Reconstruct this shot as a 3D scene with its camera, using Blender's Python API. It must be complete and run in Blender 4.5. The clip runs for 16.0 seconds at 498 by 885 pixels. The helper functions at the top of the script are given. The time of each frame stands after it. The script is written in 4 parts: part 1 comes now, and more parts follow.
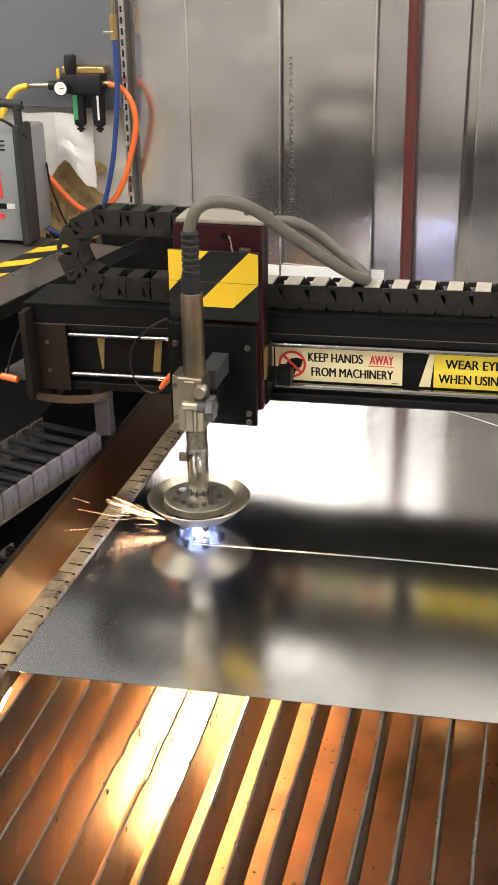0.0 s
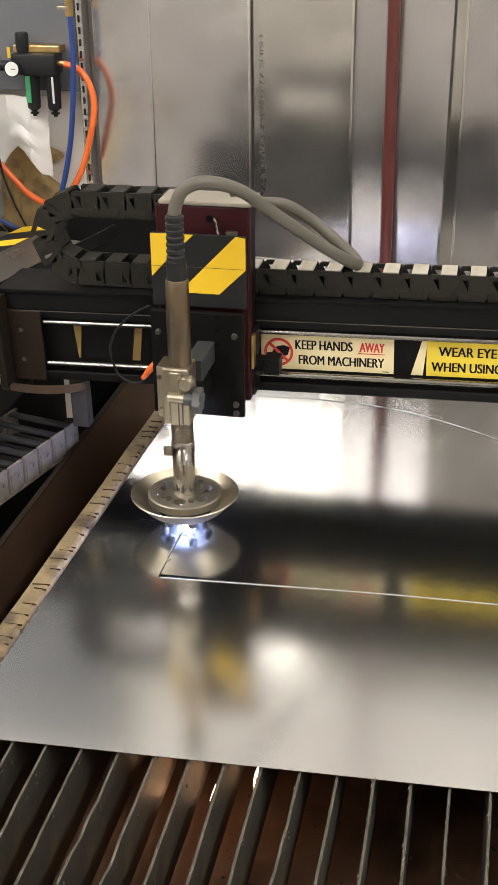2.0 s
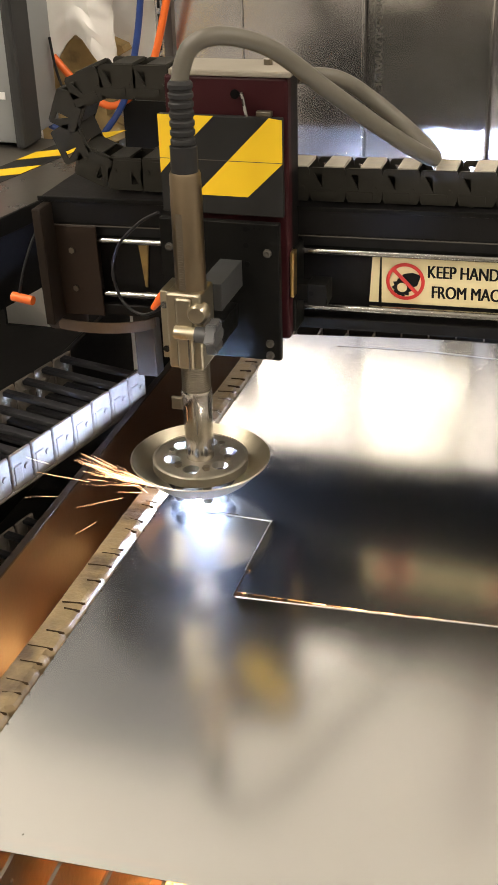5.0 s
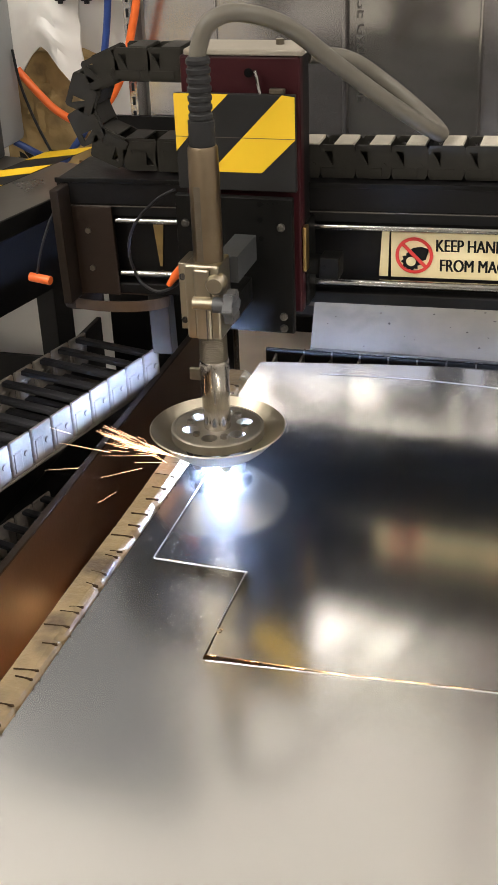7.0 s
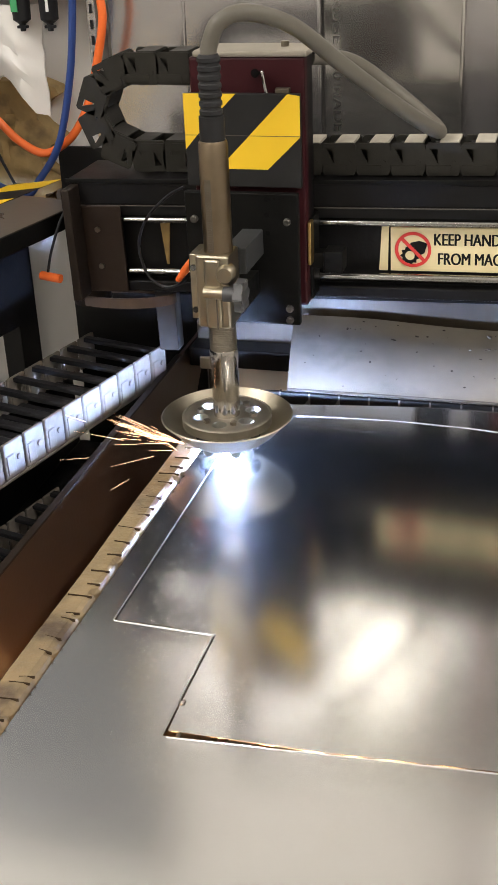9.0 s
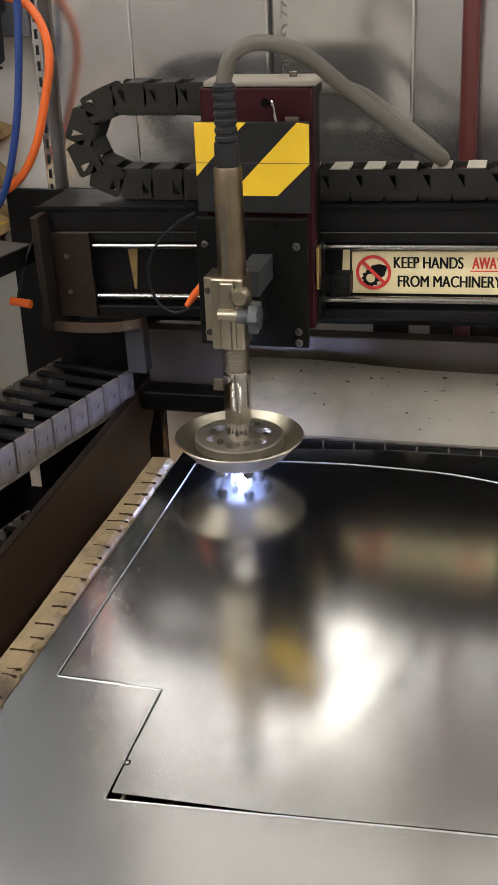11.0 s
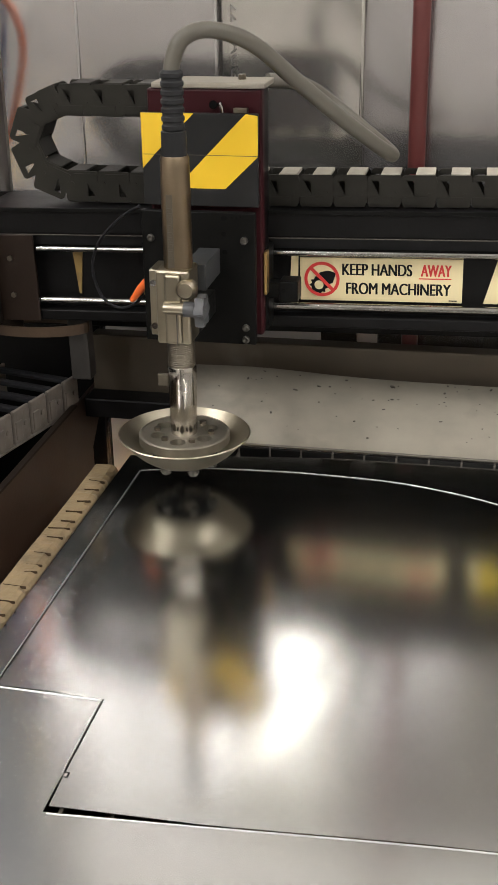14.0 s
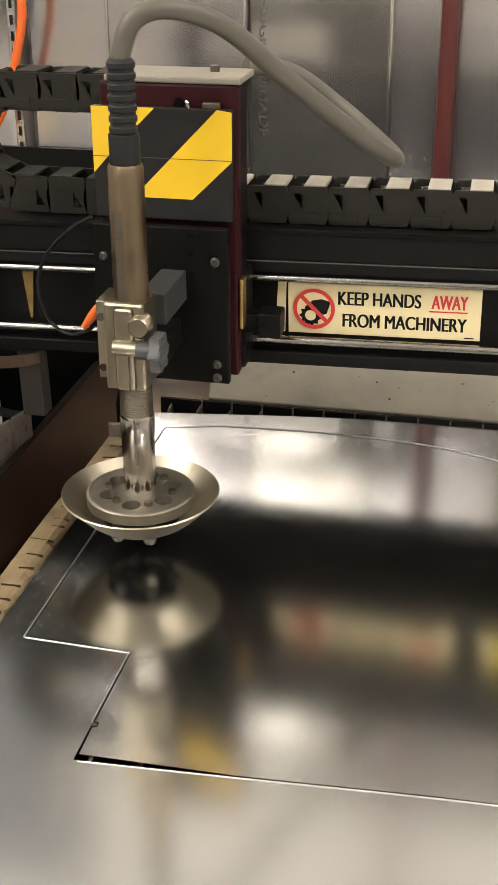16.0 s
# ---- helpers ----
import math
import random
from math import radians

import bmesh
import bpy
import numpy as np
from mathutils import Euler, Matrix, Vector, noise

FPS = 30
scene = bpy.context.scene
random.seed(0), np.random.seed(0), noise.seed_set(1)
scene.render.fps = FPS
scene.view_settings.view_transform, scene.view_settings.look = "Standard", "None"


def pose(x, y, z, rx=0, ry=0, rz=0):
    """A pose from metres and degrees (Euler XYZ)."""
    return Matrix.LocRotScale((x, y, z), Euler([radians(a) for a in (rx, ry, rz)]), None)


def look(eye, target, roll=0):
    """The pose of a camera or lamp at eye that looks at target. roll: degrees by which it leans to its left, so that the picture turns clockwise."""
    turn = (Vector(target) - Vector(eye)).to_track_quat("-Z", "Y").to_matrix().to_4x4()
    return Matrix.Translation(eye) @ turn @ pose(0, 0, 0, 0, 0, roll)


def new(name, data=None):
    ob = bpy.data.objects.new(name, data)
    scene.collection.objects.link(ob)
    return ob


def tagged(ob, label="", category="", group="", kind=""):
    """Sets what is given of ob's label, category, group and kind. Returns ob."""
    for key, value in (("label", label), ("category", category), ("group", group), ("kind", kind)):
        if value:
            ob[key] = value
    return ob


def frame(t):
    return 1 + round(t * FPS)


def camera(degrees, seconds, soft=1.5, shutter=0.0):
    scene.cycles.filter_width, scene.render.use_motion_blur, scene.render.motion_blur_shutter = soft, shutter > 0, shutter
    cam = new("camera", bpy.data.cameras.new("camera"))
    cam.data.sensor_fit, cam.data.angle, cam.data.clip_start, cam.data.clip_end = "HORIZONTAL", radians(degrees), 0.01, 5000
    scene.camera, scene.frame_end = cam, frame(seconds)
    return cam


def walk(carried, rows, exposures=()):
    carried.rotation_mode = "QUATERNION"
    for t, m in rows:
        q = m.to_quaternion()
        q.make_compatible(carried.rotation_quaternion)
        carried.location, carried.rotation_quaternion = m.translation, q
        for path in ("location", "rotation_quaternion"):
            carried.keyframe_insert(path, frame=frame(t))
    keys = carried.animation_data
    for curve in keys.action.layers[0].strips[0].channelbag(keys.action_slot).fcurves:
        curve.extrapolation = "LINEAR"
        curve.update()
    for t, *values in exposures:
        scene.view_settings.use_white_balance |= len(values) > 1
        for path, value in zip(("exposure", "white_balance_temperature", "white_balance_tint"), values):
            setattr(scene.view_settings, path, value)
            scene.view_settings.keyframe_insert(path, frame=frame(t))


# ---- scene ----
cam = camera(24.0, 16.0)
PATH = [
    (0, (0.4639, -1.5007, 0.8880), (0.2478, -0.6190, 0.4685), -0.89),
    (0.5, (0.4553, -1.5172, 0.9329), (0.2479, -0.6410, 0.4977), -0.46),
    (1, (0.4628, -1.5226, 0.9588), (0.2596, -0.6471, 0.5203), -0.80),
    (1.5, (0.4393, -1.3919, 0.9045), (0.2436, -0.5143, 0.4669), -0.84),
    (2, (0.4196, -1.3286, 0.8800), (0.2314, -0.4504, 0.4402), -0.64),
    (2.5, (0.3987, -1.2464, 0.8390), (0.2107, -0.3691, 0.3973), -0.72),
    (3, (0.3826, -1.1851, 0.8221), (0.1859, -0.3127, 0.3746), -0.93),
    (3.5, (0.3555, -1.0780, 0.7705), (0.1544, -0.2105, 0.3154), -1.06),
    (4, (0.3220, -0.9467, 0.7515), (0.1114, -0.0982, 0.2661), -1.02),
    (4.5, (0.2971, -0.9378, 0.7395), (0.0674, -0.0988, 0.2461), -1.15),
    (5, (0.3110, -0.9278, 0.7040), (0.0527, -0.0886, 0.2254), -1.83),
    (7.5, (0.3009, -0.7930, 0.6780), (0.0469, 0.0540, 0.2110), -2.44),
    (8, (0.3019, -0.7770, 0.6740), (0.0484, 0.0728, 0.2118), -2.50),
    (8.5, (0.2992, -0.7468, 0.6589), (0.0477, 0.1082, 0.2053), -2.53),
    (11, (0.3077, -0.6900, 0.6393), (0.0839, 0.1927, 0.2260), -2.31),
    (11.5, (0.3100, -0.6768, 0.6244), (0.1043, 0.2130, 0.2171), -2.14),
    (12, (0.3072, -0.6740, 0.6207), (0.1095, 0.2190, 0.2164), -1.95),
    (12.5, (0.3107, -0.6789, 0.6292), (0.1118, 0.2146, 0.2267), -1.77),
    (13, (0.3053, -0.6760, 0.6214), (0.1092, 0.2220, 0.2275), -1.48),
    (13.5, (0.3026, -0.6739, 0.6190), (0.1185, 0.2244, 0.2199), -0.79),
    (14, (0.3038, -0.6737, 0.6185), (0.1239, 0.2245, 0.2174), -0.71),
    (14.5, (0.3022, -0.6741, 0.6201), (0.1212, 0.2232, 0.2175), -0.60),
    (15, (0.3030, -0.6753, 0.6194), (0.1203, 0.2219, 0.2172), -0.58),
    (15.5, (0.3021, -0.6793, 0.6282), (0.1163, 0.2128, 0.2161), -0.42),
    (16, (0.2917, -0.6882, 0.6277), (0.1051, 0.1927, 0.1927), -0.10),
]
walk(cam, [(t, look(e, g, r)) for t, e, g, r in PATH],
     exposures=[(0, 0.22, 6450, 10), (1.0, 0.14, 6450, 10), (2.5, 0.12, 6500, 10), (3.5, 0.02, 6450, 10), (5.0, -0.05, 7300, 10), (7.5, -0.02, 6600, 10), (8.5, -0.02, 6650, 10), (11.2, -0.2, 6250, 10), (13.5, -0.12, 6250, 10), (15.0, 0.14, 6400, 10), (16, 0.18, 6750, 10)])

# ---- world and room light ----
world = bpy.data.worlds.new("room_air")
scene.world = world
world.use_nodes = True
world.node_tree.nodes["Background"].inputs[0].default_value = (0.9, 0.93, 1.0, 1)
world.node_tree.nodes["Background"].inputs[1].default_value = 0.05


def area(name, x, y, z, sx, sy, power, colour=(1, 0.96, 0.9)):
    d = bpy.data.lights.new(name, "AREA")
    d.shape, d.size, d.size_y, d.energy, d.color = "RECTANGLE", sx, sy, power, colour
    ob = new(name, d)
    ob.location = (x, y, z)
    return ob


CEIL = 2.9
# x, y, width, length, watts
# first two placed from their reflections; the other four are unseen, added fill
LAMPS = [(-0.90, -2.05, 0.30, 0.95, 9), (-1.65, -4.25, 0.66, 1.2, 14), (-1.9, -0.9, 0.3, 2.6, 85), (2.1, -0.9, 0.3, 2.6, 95), (-2.3, -4.6, 0.3, 2.0, 45), (2.3, -4.6, 0.3, 2.0, 30)]
for lx, ly, sx, sy, p in LAMPS:
    area("ceiling_lamp_light", lx, ly, CEIL - 0.09, sx, sy, p)



# ---- materials ----
def mat(name, colour, rough=0.5, metal=0.0, var=0.25, scale=30.0, bump=0.15, bscale=200.0, emit=None, power=0.0, stretch=(1, 1, 1), rvar=0.1,
        stain=None, stain_at=0.6, spec=0.5):
    m = bpy.data.materials.new(name)
    m.use_nodes = True
    nt = m.node_tree
    b = nt.nodes["Principled BSDF"]
    b.inputs["Metallic"].default_value = metal
    b.inputs["Specular IOR Level"].default_value = spec
    tc = nt.nodes.new("ShaderNodeTexCoord")
    mp = nt.nodes.new("ShaderNodeMapping")
    mp.inputs["Scale"].default_value = stretch
    nt.links.new(tc.outputs["Object"], mp.inputs[0])
    n1 = nt.nodes.new("ShaderNodeTexNoise")
    n1.inputs["Scale"].default_value = scale
    n1.inputs["Detail"].default_value = 6
    nt.links.new(mp.outputs[0], n1.inputs["Vector"])
    n2 = nt.nodes.new("ShaderNodeTexNoise")
    n2.inputs["Scale"].default_value = bscale
    n2.inputs["Detail"].default_value = 3
    nt.links.new(mp.outputs[0], n2.inputs["Vector"])
    mx = nt.nodes.new("ShaderNodeMix")
    mx.data_type = "RGBA"
    dark = [c * (1 - var) for c in colour]
    light = [min(1, c * (1 + var)) for c in colour]
    mx.inputs[6].default_value = (*dark, 1)
    mx.inputs[7].default_value = (*light, 1)
    nt.links.new(n1.outputs["Fac"], mx.inputs[0])
    out = mx.outputs[2]
    if stain:
        n3 = nt.nodes.new("ShaderNodeTexNoise")
        n3.inputs["Scale"].default_value = scale * 0.37
        n3.inputs["Detail"].default_value = 8
        nt.links.new(mp.outputs[0], n3.inputs["Vector"])
        rp = nt.nodes.new("ShaderNodeMapRange")
        rp.inputs[1].default_value, rp.inputs[2].default_value = stain_at, stain_at + 0.15
        nt.links.new(n3.outputs["Fac"], rp.inputs[0])
        m2 = nt.nodes.new("ShaderNodeMix")
        m2.data_type = "RGBA"
        m2.inputs[7].default_value = (*stain, 1)
        nt.links.new(rp.outputs[0], m2.inputs[0])
        nt.links.new(out, m2.inputs[6])
        out = m2.outputs[2]
    nt.links.new(out, b.inputs["Base Color"])
    mr = nt.nodes.new("ShaderNodeMapRange")
    mr.inputs[3].default_value, mr.inputs[4].default_value = max(0.02, rough - rvar), min(1, rough + rvar)
    nt.links.new(n1.outputs["Fac"], mr.inputs[0])
    nt.links.new(mr.outputs[0], b.inputs["Roughness"])
    if bump:
        bp = nt.nodes.new("ShaderNodeBump")
        bp.inputs["Strength"].default_value = bump
        bp.inputs["Distance"].default_value = 0.001
        nt.links.new(n2.outputs["Fac"], bp.inputs["Height"])
        nt.links.new(bp.outputs[0], b.inputs["Normal"])
    if emit:
        b.inputs["Emission Color"].default_value = (*emit, 1)
        b.inputs["Emission Strength"].default_value = power
    return m


M_SHEET = mat("bright_steel_sheet", (0.62, 0.62, 0.61), 0.165, 1.0, 0.06, 6, 0.012, 300, rvar=0.025)
M_GALV = mat("galvanised_panel", (0.57, 0.55, 0.52), 0.16, 0.91, 0.16, 12, 0.06, 40, rvar=0.08, stain=(0.72, 0.69, 0.66), stain_at=0.58)
M_GALV2 = mat("galvanised_panel_dull", (0.53, 0.51, 0.51), 0.2, 0.91, 0.22, 14, 0.08, 40, rvar=0.12, stain=(0.72, 0.69, 0.67), stain_at=0.56)
# darker, rougher copy that tones down the bright reflection in one panel
M_GALV3 = mat("galvanised_panel_dimmed", (0.44, 0.42, 0.42), 0.25, 0.85, 0.15, 14, 0.08, 40, rvar=0.05, stain=(0.50, 0.48, 0.47), stain_at=0.56)
M_BLACK = mat("black_paint", (0.006, 0.0056, 0.0056), 0.45, 0.0, 0.4, 25, 0.2, 250, stain=(0.018, 0.016, 0.014), stain_at=0.62, spec=0.14)
M_BLACKPLATE = mat("black_anodised_plate", (0.0055, 0.0054, 0.005), 0.42, 0.0, 0.4, 90, 0.12, 300, stain=(0.05, 0.048, 0.042), stain_at=0.70, spec=0.1)
M_MAROON = mat("maroon_paint", (0.030, 0.006, 0.008), 0.4, 0.0, 0.3, 20, 0.15, 200, spec=0.14)
M_YELLOW = mat("yellow_tape", (0.78, 0.5, 0.02), 0.45, 0.0, 0.1, 20, 0.1, 150, stain=(0.5, 0.3, 0.03), stain_at=0.66)
M_HBLACK = mat("black_tape", (0.018, 0.018, 0.018), 0.5, 0.0, 0.3, 30, 0.1, 200, spec=0.14)
M_CHAIN = mat("dusty_grey_plastic", (0.021, 0.0195, 0.016), 0.62, 0.0, 0.3, 40, 0.2, 300, stain=(0.055, 0.05, 0.04), stain_at=0.6, spec=0.14)
M_CHAINTOP = mat("pale_crossbar_top", (0.36, 0.33, 0.27), 0.8, 0.0, 0.3, 60, 0.3, 300)
M_CHAINSIDE = mat("grey_chain_side", (0.15, 0.13, 0.11), 0.6, 0.0, 0.5, 60, 0.2, 300, stain=(0.10, 0.065, 0.04), stain_at=0.55)
M_CHROME = mat("polished_rod", (0.46, 0.45, 0.44), 0.16, 1.0, 0.1, 60, 0.0, 300, stretch=(0.1, 1, 1))
M_SILVER = mat("machined_aluminium", (0.36, 0.32, 0.245), 0.32, 1.0, 0.15, 50, 0.1, 300, stretch=(1, 1, 0.2))
M_BRASS = mat("worn_torch_barrel", (0.20, 0.155, 0.105), 0.38, 1.0, 0.2, 40, 0.1, 250, stain=(0.30, 0.24, 0.17), stain_at=0.62)
M_DARKMETAL = mat("dark_thread", (0.16, 0.14, 0.11), 0.45, 1.0, 0.3, 60, 0.3, 300)
M_BOWL = mat("worn_steel_bowl", (0.40, 0.36, 0.28), 0.40, 1.0, 0.25, 25, 0.2, 200, stain=(0.2, 0.17, 0.13), stain_at=0.62)
M_RUBBER = mat("black_rubber_boot", (0.022, 0.022, 0.023), 0.5, 0.0, 0.2, 50, 0.1, 300, spec=0.14)
M_CABLE = mat("grey_cable_sheath", (0.095, 0.085, 0.068), 0.5, 0.0, 0.12, 30, 0.15, 250, stain=(0.10, 0.095, 0.085), stain_at=0.62)
M_SLAT = mat("burnt_slat_steel", (0.13, 0.12, 0.10), 0.5, 0.85, 0.45, 30, 0.5, 150, stain=(0.24, 0.19, 0.12), stain_at=0.6)
M_PAN = mat("rusty_pan", (0.24, 0.135, 0.09), 0.6, 0.15, 0.4, 16, 0.5, 120, stain=(0.07, 0.045, 0.032), stain_at=0.52)
M_RAIL = mat("scorched_rail", (0.25, 0.185, 0.105), 0.5, 0.25, 0.45, 45, 0.8, 260, stain=(0.085, 0.06, 0.04), stain_at=0.53)
M_SIDE = mat("dark_steel_plate", (0.018, 0.013, 0.010), 0.5, 0.3, 0.25, 10, 0.15, 150, stain=(0.035, 0.026, 0.02), stain_at=0.6, spec=0.14)
M_ZINC = mat("dull_zinc", (0.13, 0.115, 0.10), 0.5, 0.5, 0.2, 30, 0.2, 250, stain=(0.08, 0.07, 0.06), stain_at=0.6)
M_SPLASH = mat("rust_brown_plate", (0.042, 0.023, 0.014), 0.5, 0.2, 0.3, 10, 0.15, 150, stain=(0.062, 0.036, 0.023), stain_at=0.6)
M_POST = mat("dark_zinc_post", (0.05, 0.046, 0.042), 0.5, 0.3, 0.3, 40, 0.2, 250, stain=(0.09, 0.08, 0.07), stain_at=0.6)
# brown stands for warm arc light on the black beam end
M_ARCTINT = mat("arc_tinted_brown", (0.022, 0.014, 0.010), 0.5, 0.2, 0.3, 14, 0.2, 200, stain=(0.05, 0.03, 0.02), stain_at=0.6, spec=0.2)
M_BELT = mat("brown_drive_belt", (0.07, 0.044, 0.026), 0.5, 0.2, 0.25, 40, 0.2, 250, stain=(0.08, 0.055, 0.035), stain_at=0.6)
M_DISC = mat("brushed_disc_steel", (0.28, 0.255, 0.21), 0.48, 0.9, 0.25, 60, 0.2, 250, stain=(0.25, 0.21, 0.16), stain_at=0.62)
M_SHELF = mat("glossy_dark_steel", (0.06, 0.054, 0.047), 0.3, 0.0, 0.3, 9, 0.1, 120, stain=(0.095, 0.085, 0.075), stain_at=0.58)
M_SLEEVE = mat("polished_split_sleeve", (0.50, 0.47, 0.43), 0.2, 1.0, 0.2, 50, 0.05, 300, stretch=(1, 1, 0.2), stain=(0.3, 0.26, 0.2), stain_at=0.62)
M_BURR = mat("fresh_cut_edge", (0.7, 0.7, 0.69), 0.42, 0.9, 0.2, 80, 0.2, 400)
M_TRAY = mat("dusty_steel_tray", (0.24, 0.215, 0.175), 0.75, 0.05, 0.25, 22, 0.2, 500, stain=(0.15, 0.135, 0.11), stain_at=0.58)
M_BACKBAR = mat("brown_back_bar", (0.085, 0.067, 0.047), 0.55, 0.3, 0.3, 15, 0.25, 200, stain=(0.16, 0.14, 0.11), stain_at=0.66)
M_WHITE = mat("white_painted_wall", (0.76, 0.74, 0.71), 0.8, 0.0, 0.08, 6, 0.5, 60, stain=(0.55, 0.5, 0.44), stain_at=0.66)
M_GREYBOARD = mat("grey_board", (0.12, 0.125, 0.14), 0.55, 0.0, 0.12, 8, 0.1, 150)
M_WOOL = mat("tan_mineral_wool", (0.36, 0.25, 0.11), 0.9, 0.0, 0.45, 30, 0.9, 160, stain=(0.07, 0.05, 0.03), stain_at=0.56)
M_ROOM = mat("room_paint", (0.46, 0.44, 0.41), 0.85, 0.0, 0.08, 2, 0.1, 60)
M_CEIL = mat("ceiling_paint", (0.74, 0.73, 0.70), 0.85, 0.0, 0.05, 2, 0.1, 60)
M_CONC = mat("concrete_floor", (0.40, 0.385, 0.37), 0.7, 0.0, 0.2, 4, 0.2, 80, stain=(0.28, 0.265, 0.255), stain_at=0.58)
M_TUBE = mat("lamp_diffuser", (0.9, 0.9, 0.88), 0.4, 0.0, 0.02, 3, 0, 60, emit=(1, 0.97, 0.92), power=9)
M_PIPE = mat("maroon_pipe_paint", (0.095, 0.022, 0.02), 0.4, 0.0, 0.15, 20, 0.1, 150)
M_SIGNW = mat("cream_label", (0.8, 0.68, 0.40), 0.45, 0.0, 0.1, 15, 0.0, 150, stain=(0.72, 0.46, 0.14), stain_at=0.6)
M_OLDTAPE = mat("aged_yellow_tape", (0.26, 0.17, 0.05), 0.55, 0.0, 0.3, 40, 0.1, 200, stain=(0.12, 0.07, 0.03), stain_at=0.56)
M_SIGNY = mat("yellow_label", (0.8, 0.6, 0.05), 0.45, 0.0, 0.1, 15, 0.0, 150)
M_INK = mat("black_ink", (0.009, 0.009, 0.009), 0.6, 0.0, 0.1, 30, 0, 150, spec=0.1)
M_RED = mat("red_ink", (0.62, 0.035, 0.03), 0.5, 0.0, 0.1, 30, 0, 150)
M_GREYINK = mat("faint_grey_ink", (0.30, 0.285, 0.27), 0.3, 0.9, 0.1, 30, 0, 150)
M_ORANGE = mat("orange_hose", (0.85, 0.16, 0.03), 0.42, 0.0, 0.08, 20, 0.05, 150)
M_BLUE = mat("blue_hose", (0.02, 0.05, 0.20), 0.42, 0.0, 0.1, 20, 0.05, 150)
M_YHOSE = mat("yellow_hose", (0.75, 0.5, 0.04), 0.45, 0.0, 0.1, 20, 0.05, 150)
M_BRASSFIT = mat("brass_fitting", (0.55, 0.38, 0.16), 0.35, 1.0, 0.2, 40, 0.1, 200)
M_BLACKPLAS = mat("black_plastic", (0.02, 0.02, 0.022), 0.4, 0.0, 0.25, 30, 0.1, 250, spec=0.14)
M_CUTTER = mat("grey_machine_paint", (0.25, 0.26, 0.265), 0.5, 0.0, 0.06, 20, 0.2, 400)
M_CUTTERD = mat("dark_machine_plastic", (0.035, 0.036, 0.037), 0.5, 0.0, 0.1, 20, 0.1, 300, spec=0.2)
M_LIGHTTXT = mat("pale_print", (0.7, 0.7, 0.7), 0.5, 0.0, 0.05, 20, 0, 300)
M_DIAL = mat("gauge_face", (0.8, 0.8, 0.78), 0.4, 0.0, 0.05, 60, 0, 300)
M_GREEN = mat("green_label", (0.05, 0.3, 0.12), 0.5, 0.0, 0.1, 30, 0, 300)
M_KNOB = mat("grey_plastic_knob", (0.055, 0.056, 0.06), 0.35, 0.0, 0.15, 30, 0.05, 300)
M_BOLT = mat("dull_bolt_steel", (0.09, 0.085, 0.075), 0.45, 0.8, 0.3, 60, 0.2, 300)
M_HOLE = mat("dark_hole", (0.004, 0.004, 0.004), 0.8, 0.0, 0.2, 50, 0.0, 300, spec=0.05)
M_SCORCH = mat("scorched_slit", (0.045, 0.03, 0.018), 0.8, 0.0, 0.4, 80, 0.2, 300, spec=0.05)
M_DUST = mat("dust", (0.07, 0.06, 0.05), 0.8, 0.0, 0.4, 50, 0.3, 300)
M_ARC = mat("plasma_core", (1, 1, 1), 0.5, 0, 0, 5, 0, 5, emit=(0.40, 0.56, 1.0), power=24000)
M_ARCDIM = mat("plasma_core_dim", (1, 1, 1), 0.5, 0, 0, 5, 0, 5, emit=(0.42, 0.52, 1.0), power=2700)
M_ARCBLUE = mat("plasma_halo", (0.3, 0.35, 1), 0.5, 0, 0, 5, 0, 5, emit=(0.22, 0.3, 1.0), power=9)
M_SPARK = mat("glowing_spark", (1, 0.6, 0.2), 0.5, 0, 0, 5, 0, 5, emit=(1.0, 0.55, 0.32), power=9)
M_JET = mat("molten_spray", (1, 0.7, 0.4), 0.5, 0, 0, 5, 0, 5, emit=(1.0, 0.56, 0.22), power=34)

M_FAINT = mat("cooling_sparks", (1, 0.7, 0.4), 0.5, 0, 0, 5, 0, 5, emit=(1.0, 0.6, 0.35), power=14)


# ---- mesh helpers ----
def bm_box(bm, x0, x1, y0, y1, z0, z1, bev=0.0):
    r = bmesh.ops.create_cube(bm, size=1.0)
    for v in r["verts"]:
        v.co = Vector(((x0 + x1) / 2 + v.co.x * (x1 - x0), (y0 + y1) / 2 + v.co.y * (y1 - y0), (z0 + z1) / 2 + v.co.z * (z1 - z0)))
    if bev:
        es = list({e for v in r["verts"] for e in v.link_edges})
        bmesh.ops.bevel(bm, geom=es, offset=bev, segments=2, affect="EDGES", profile=0.5)
    return r["verts"]


def box(x0, x1, y0, y1, z0, z1, bev=0.0):
    bm = bmesh.new()
    bm_box(bm, x0, x1, y0, y1, z0, z1, bev)
    return bm


def bm_cyl(bm, a, b, r, r2=None, seg=20):
    a, b = Vector(a), Vector(b)
    d = b - a
    m = Matrix.Translation((a + b) / 2) @ d.to_track_quat("Z", "Y").to_matrix().to_4x4()
    bmesh.ops.create_cone(bm, cap_ends=True, segments=seg, radius1=r, radius2=r if r2 is None else r2, depth=d.length, matrix=m)


def cyl(a, b, r, r2=None, seg=20):
    bm = bmesh.new()
    bm_cyl(bm, a, b, r, r2, seg)
    return bm


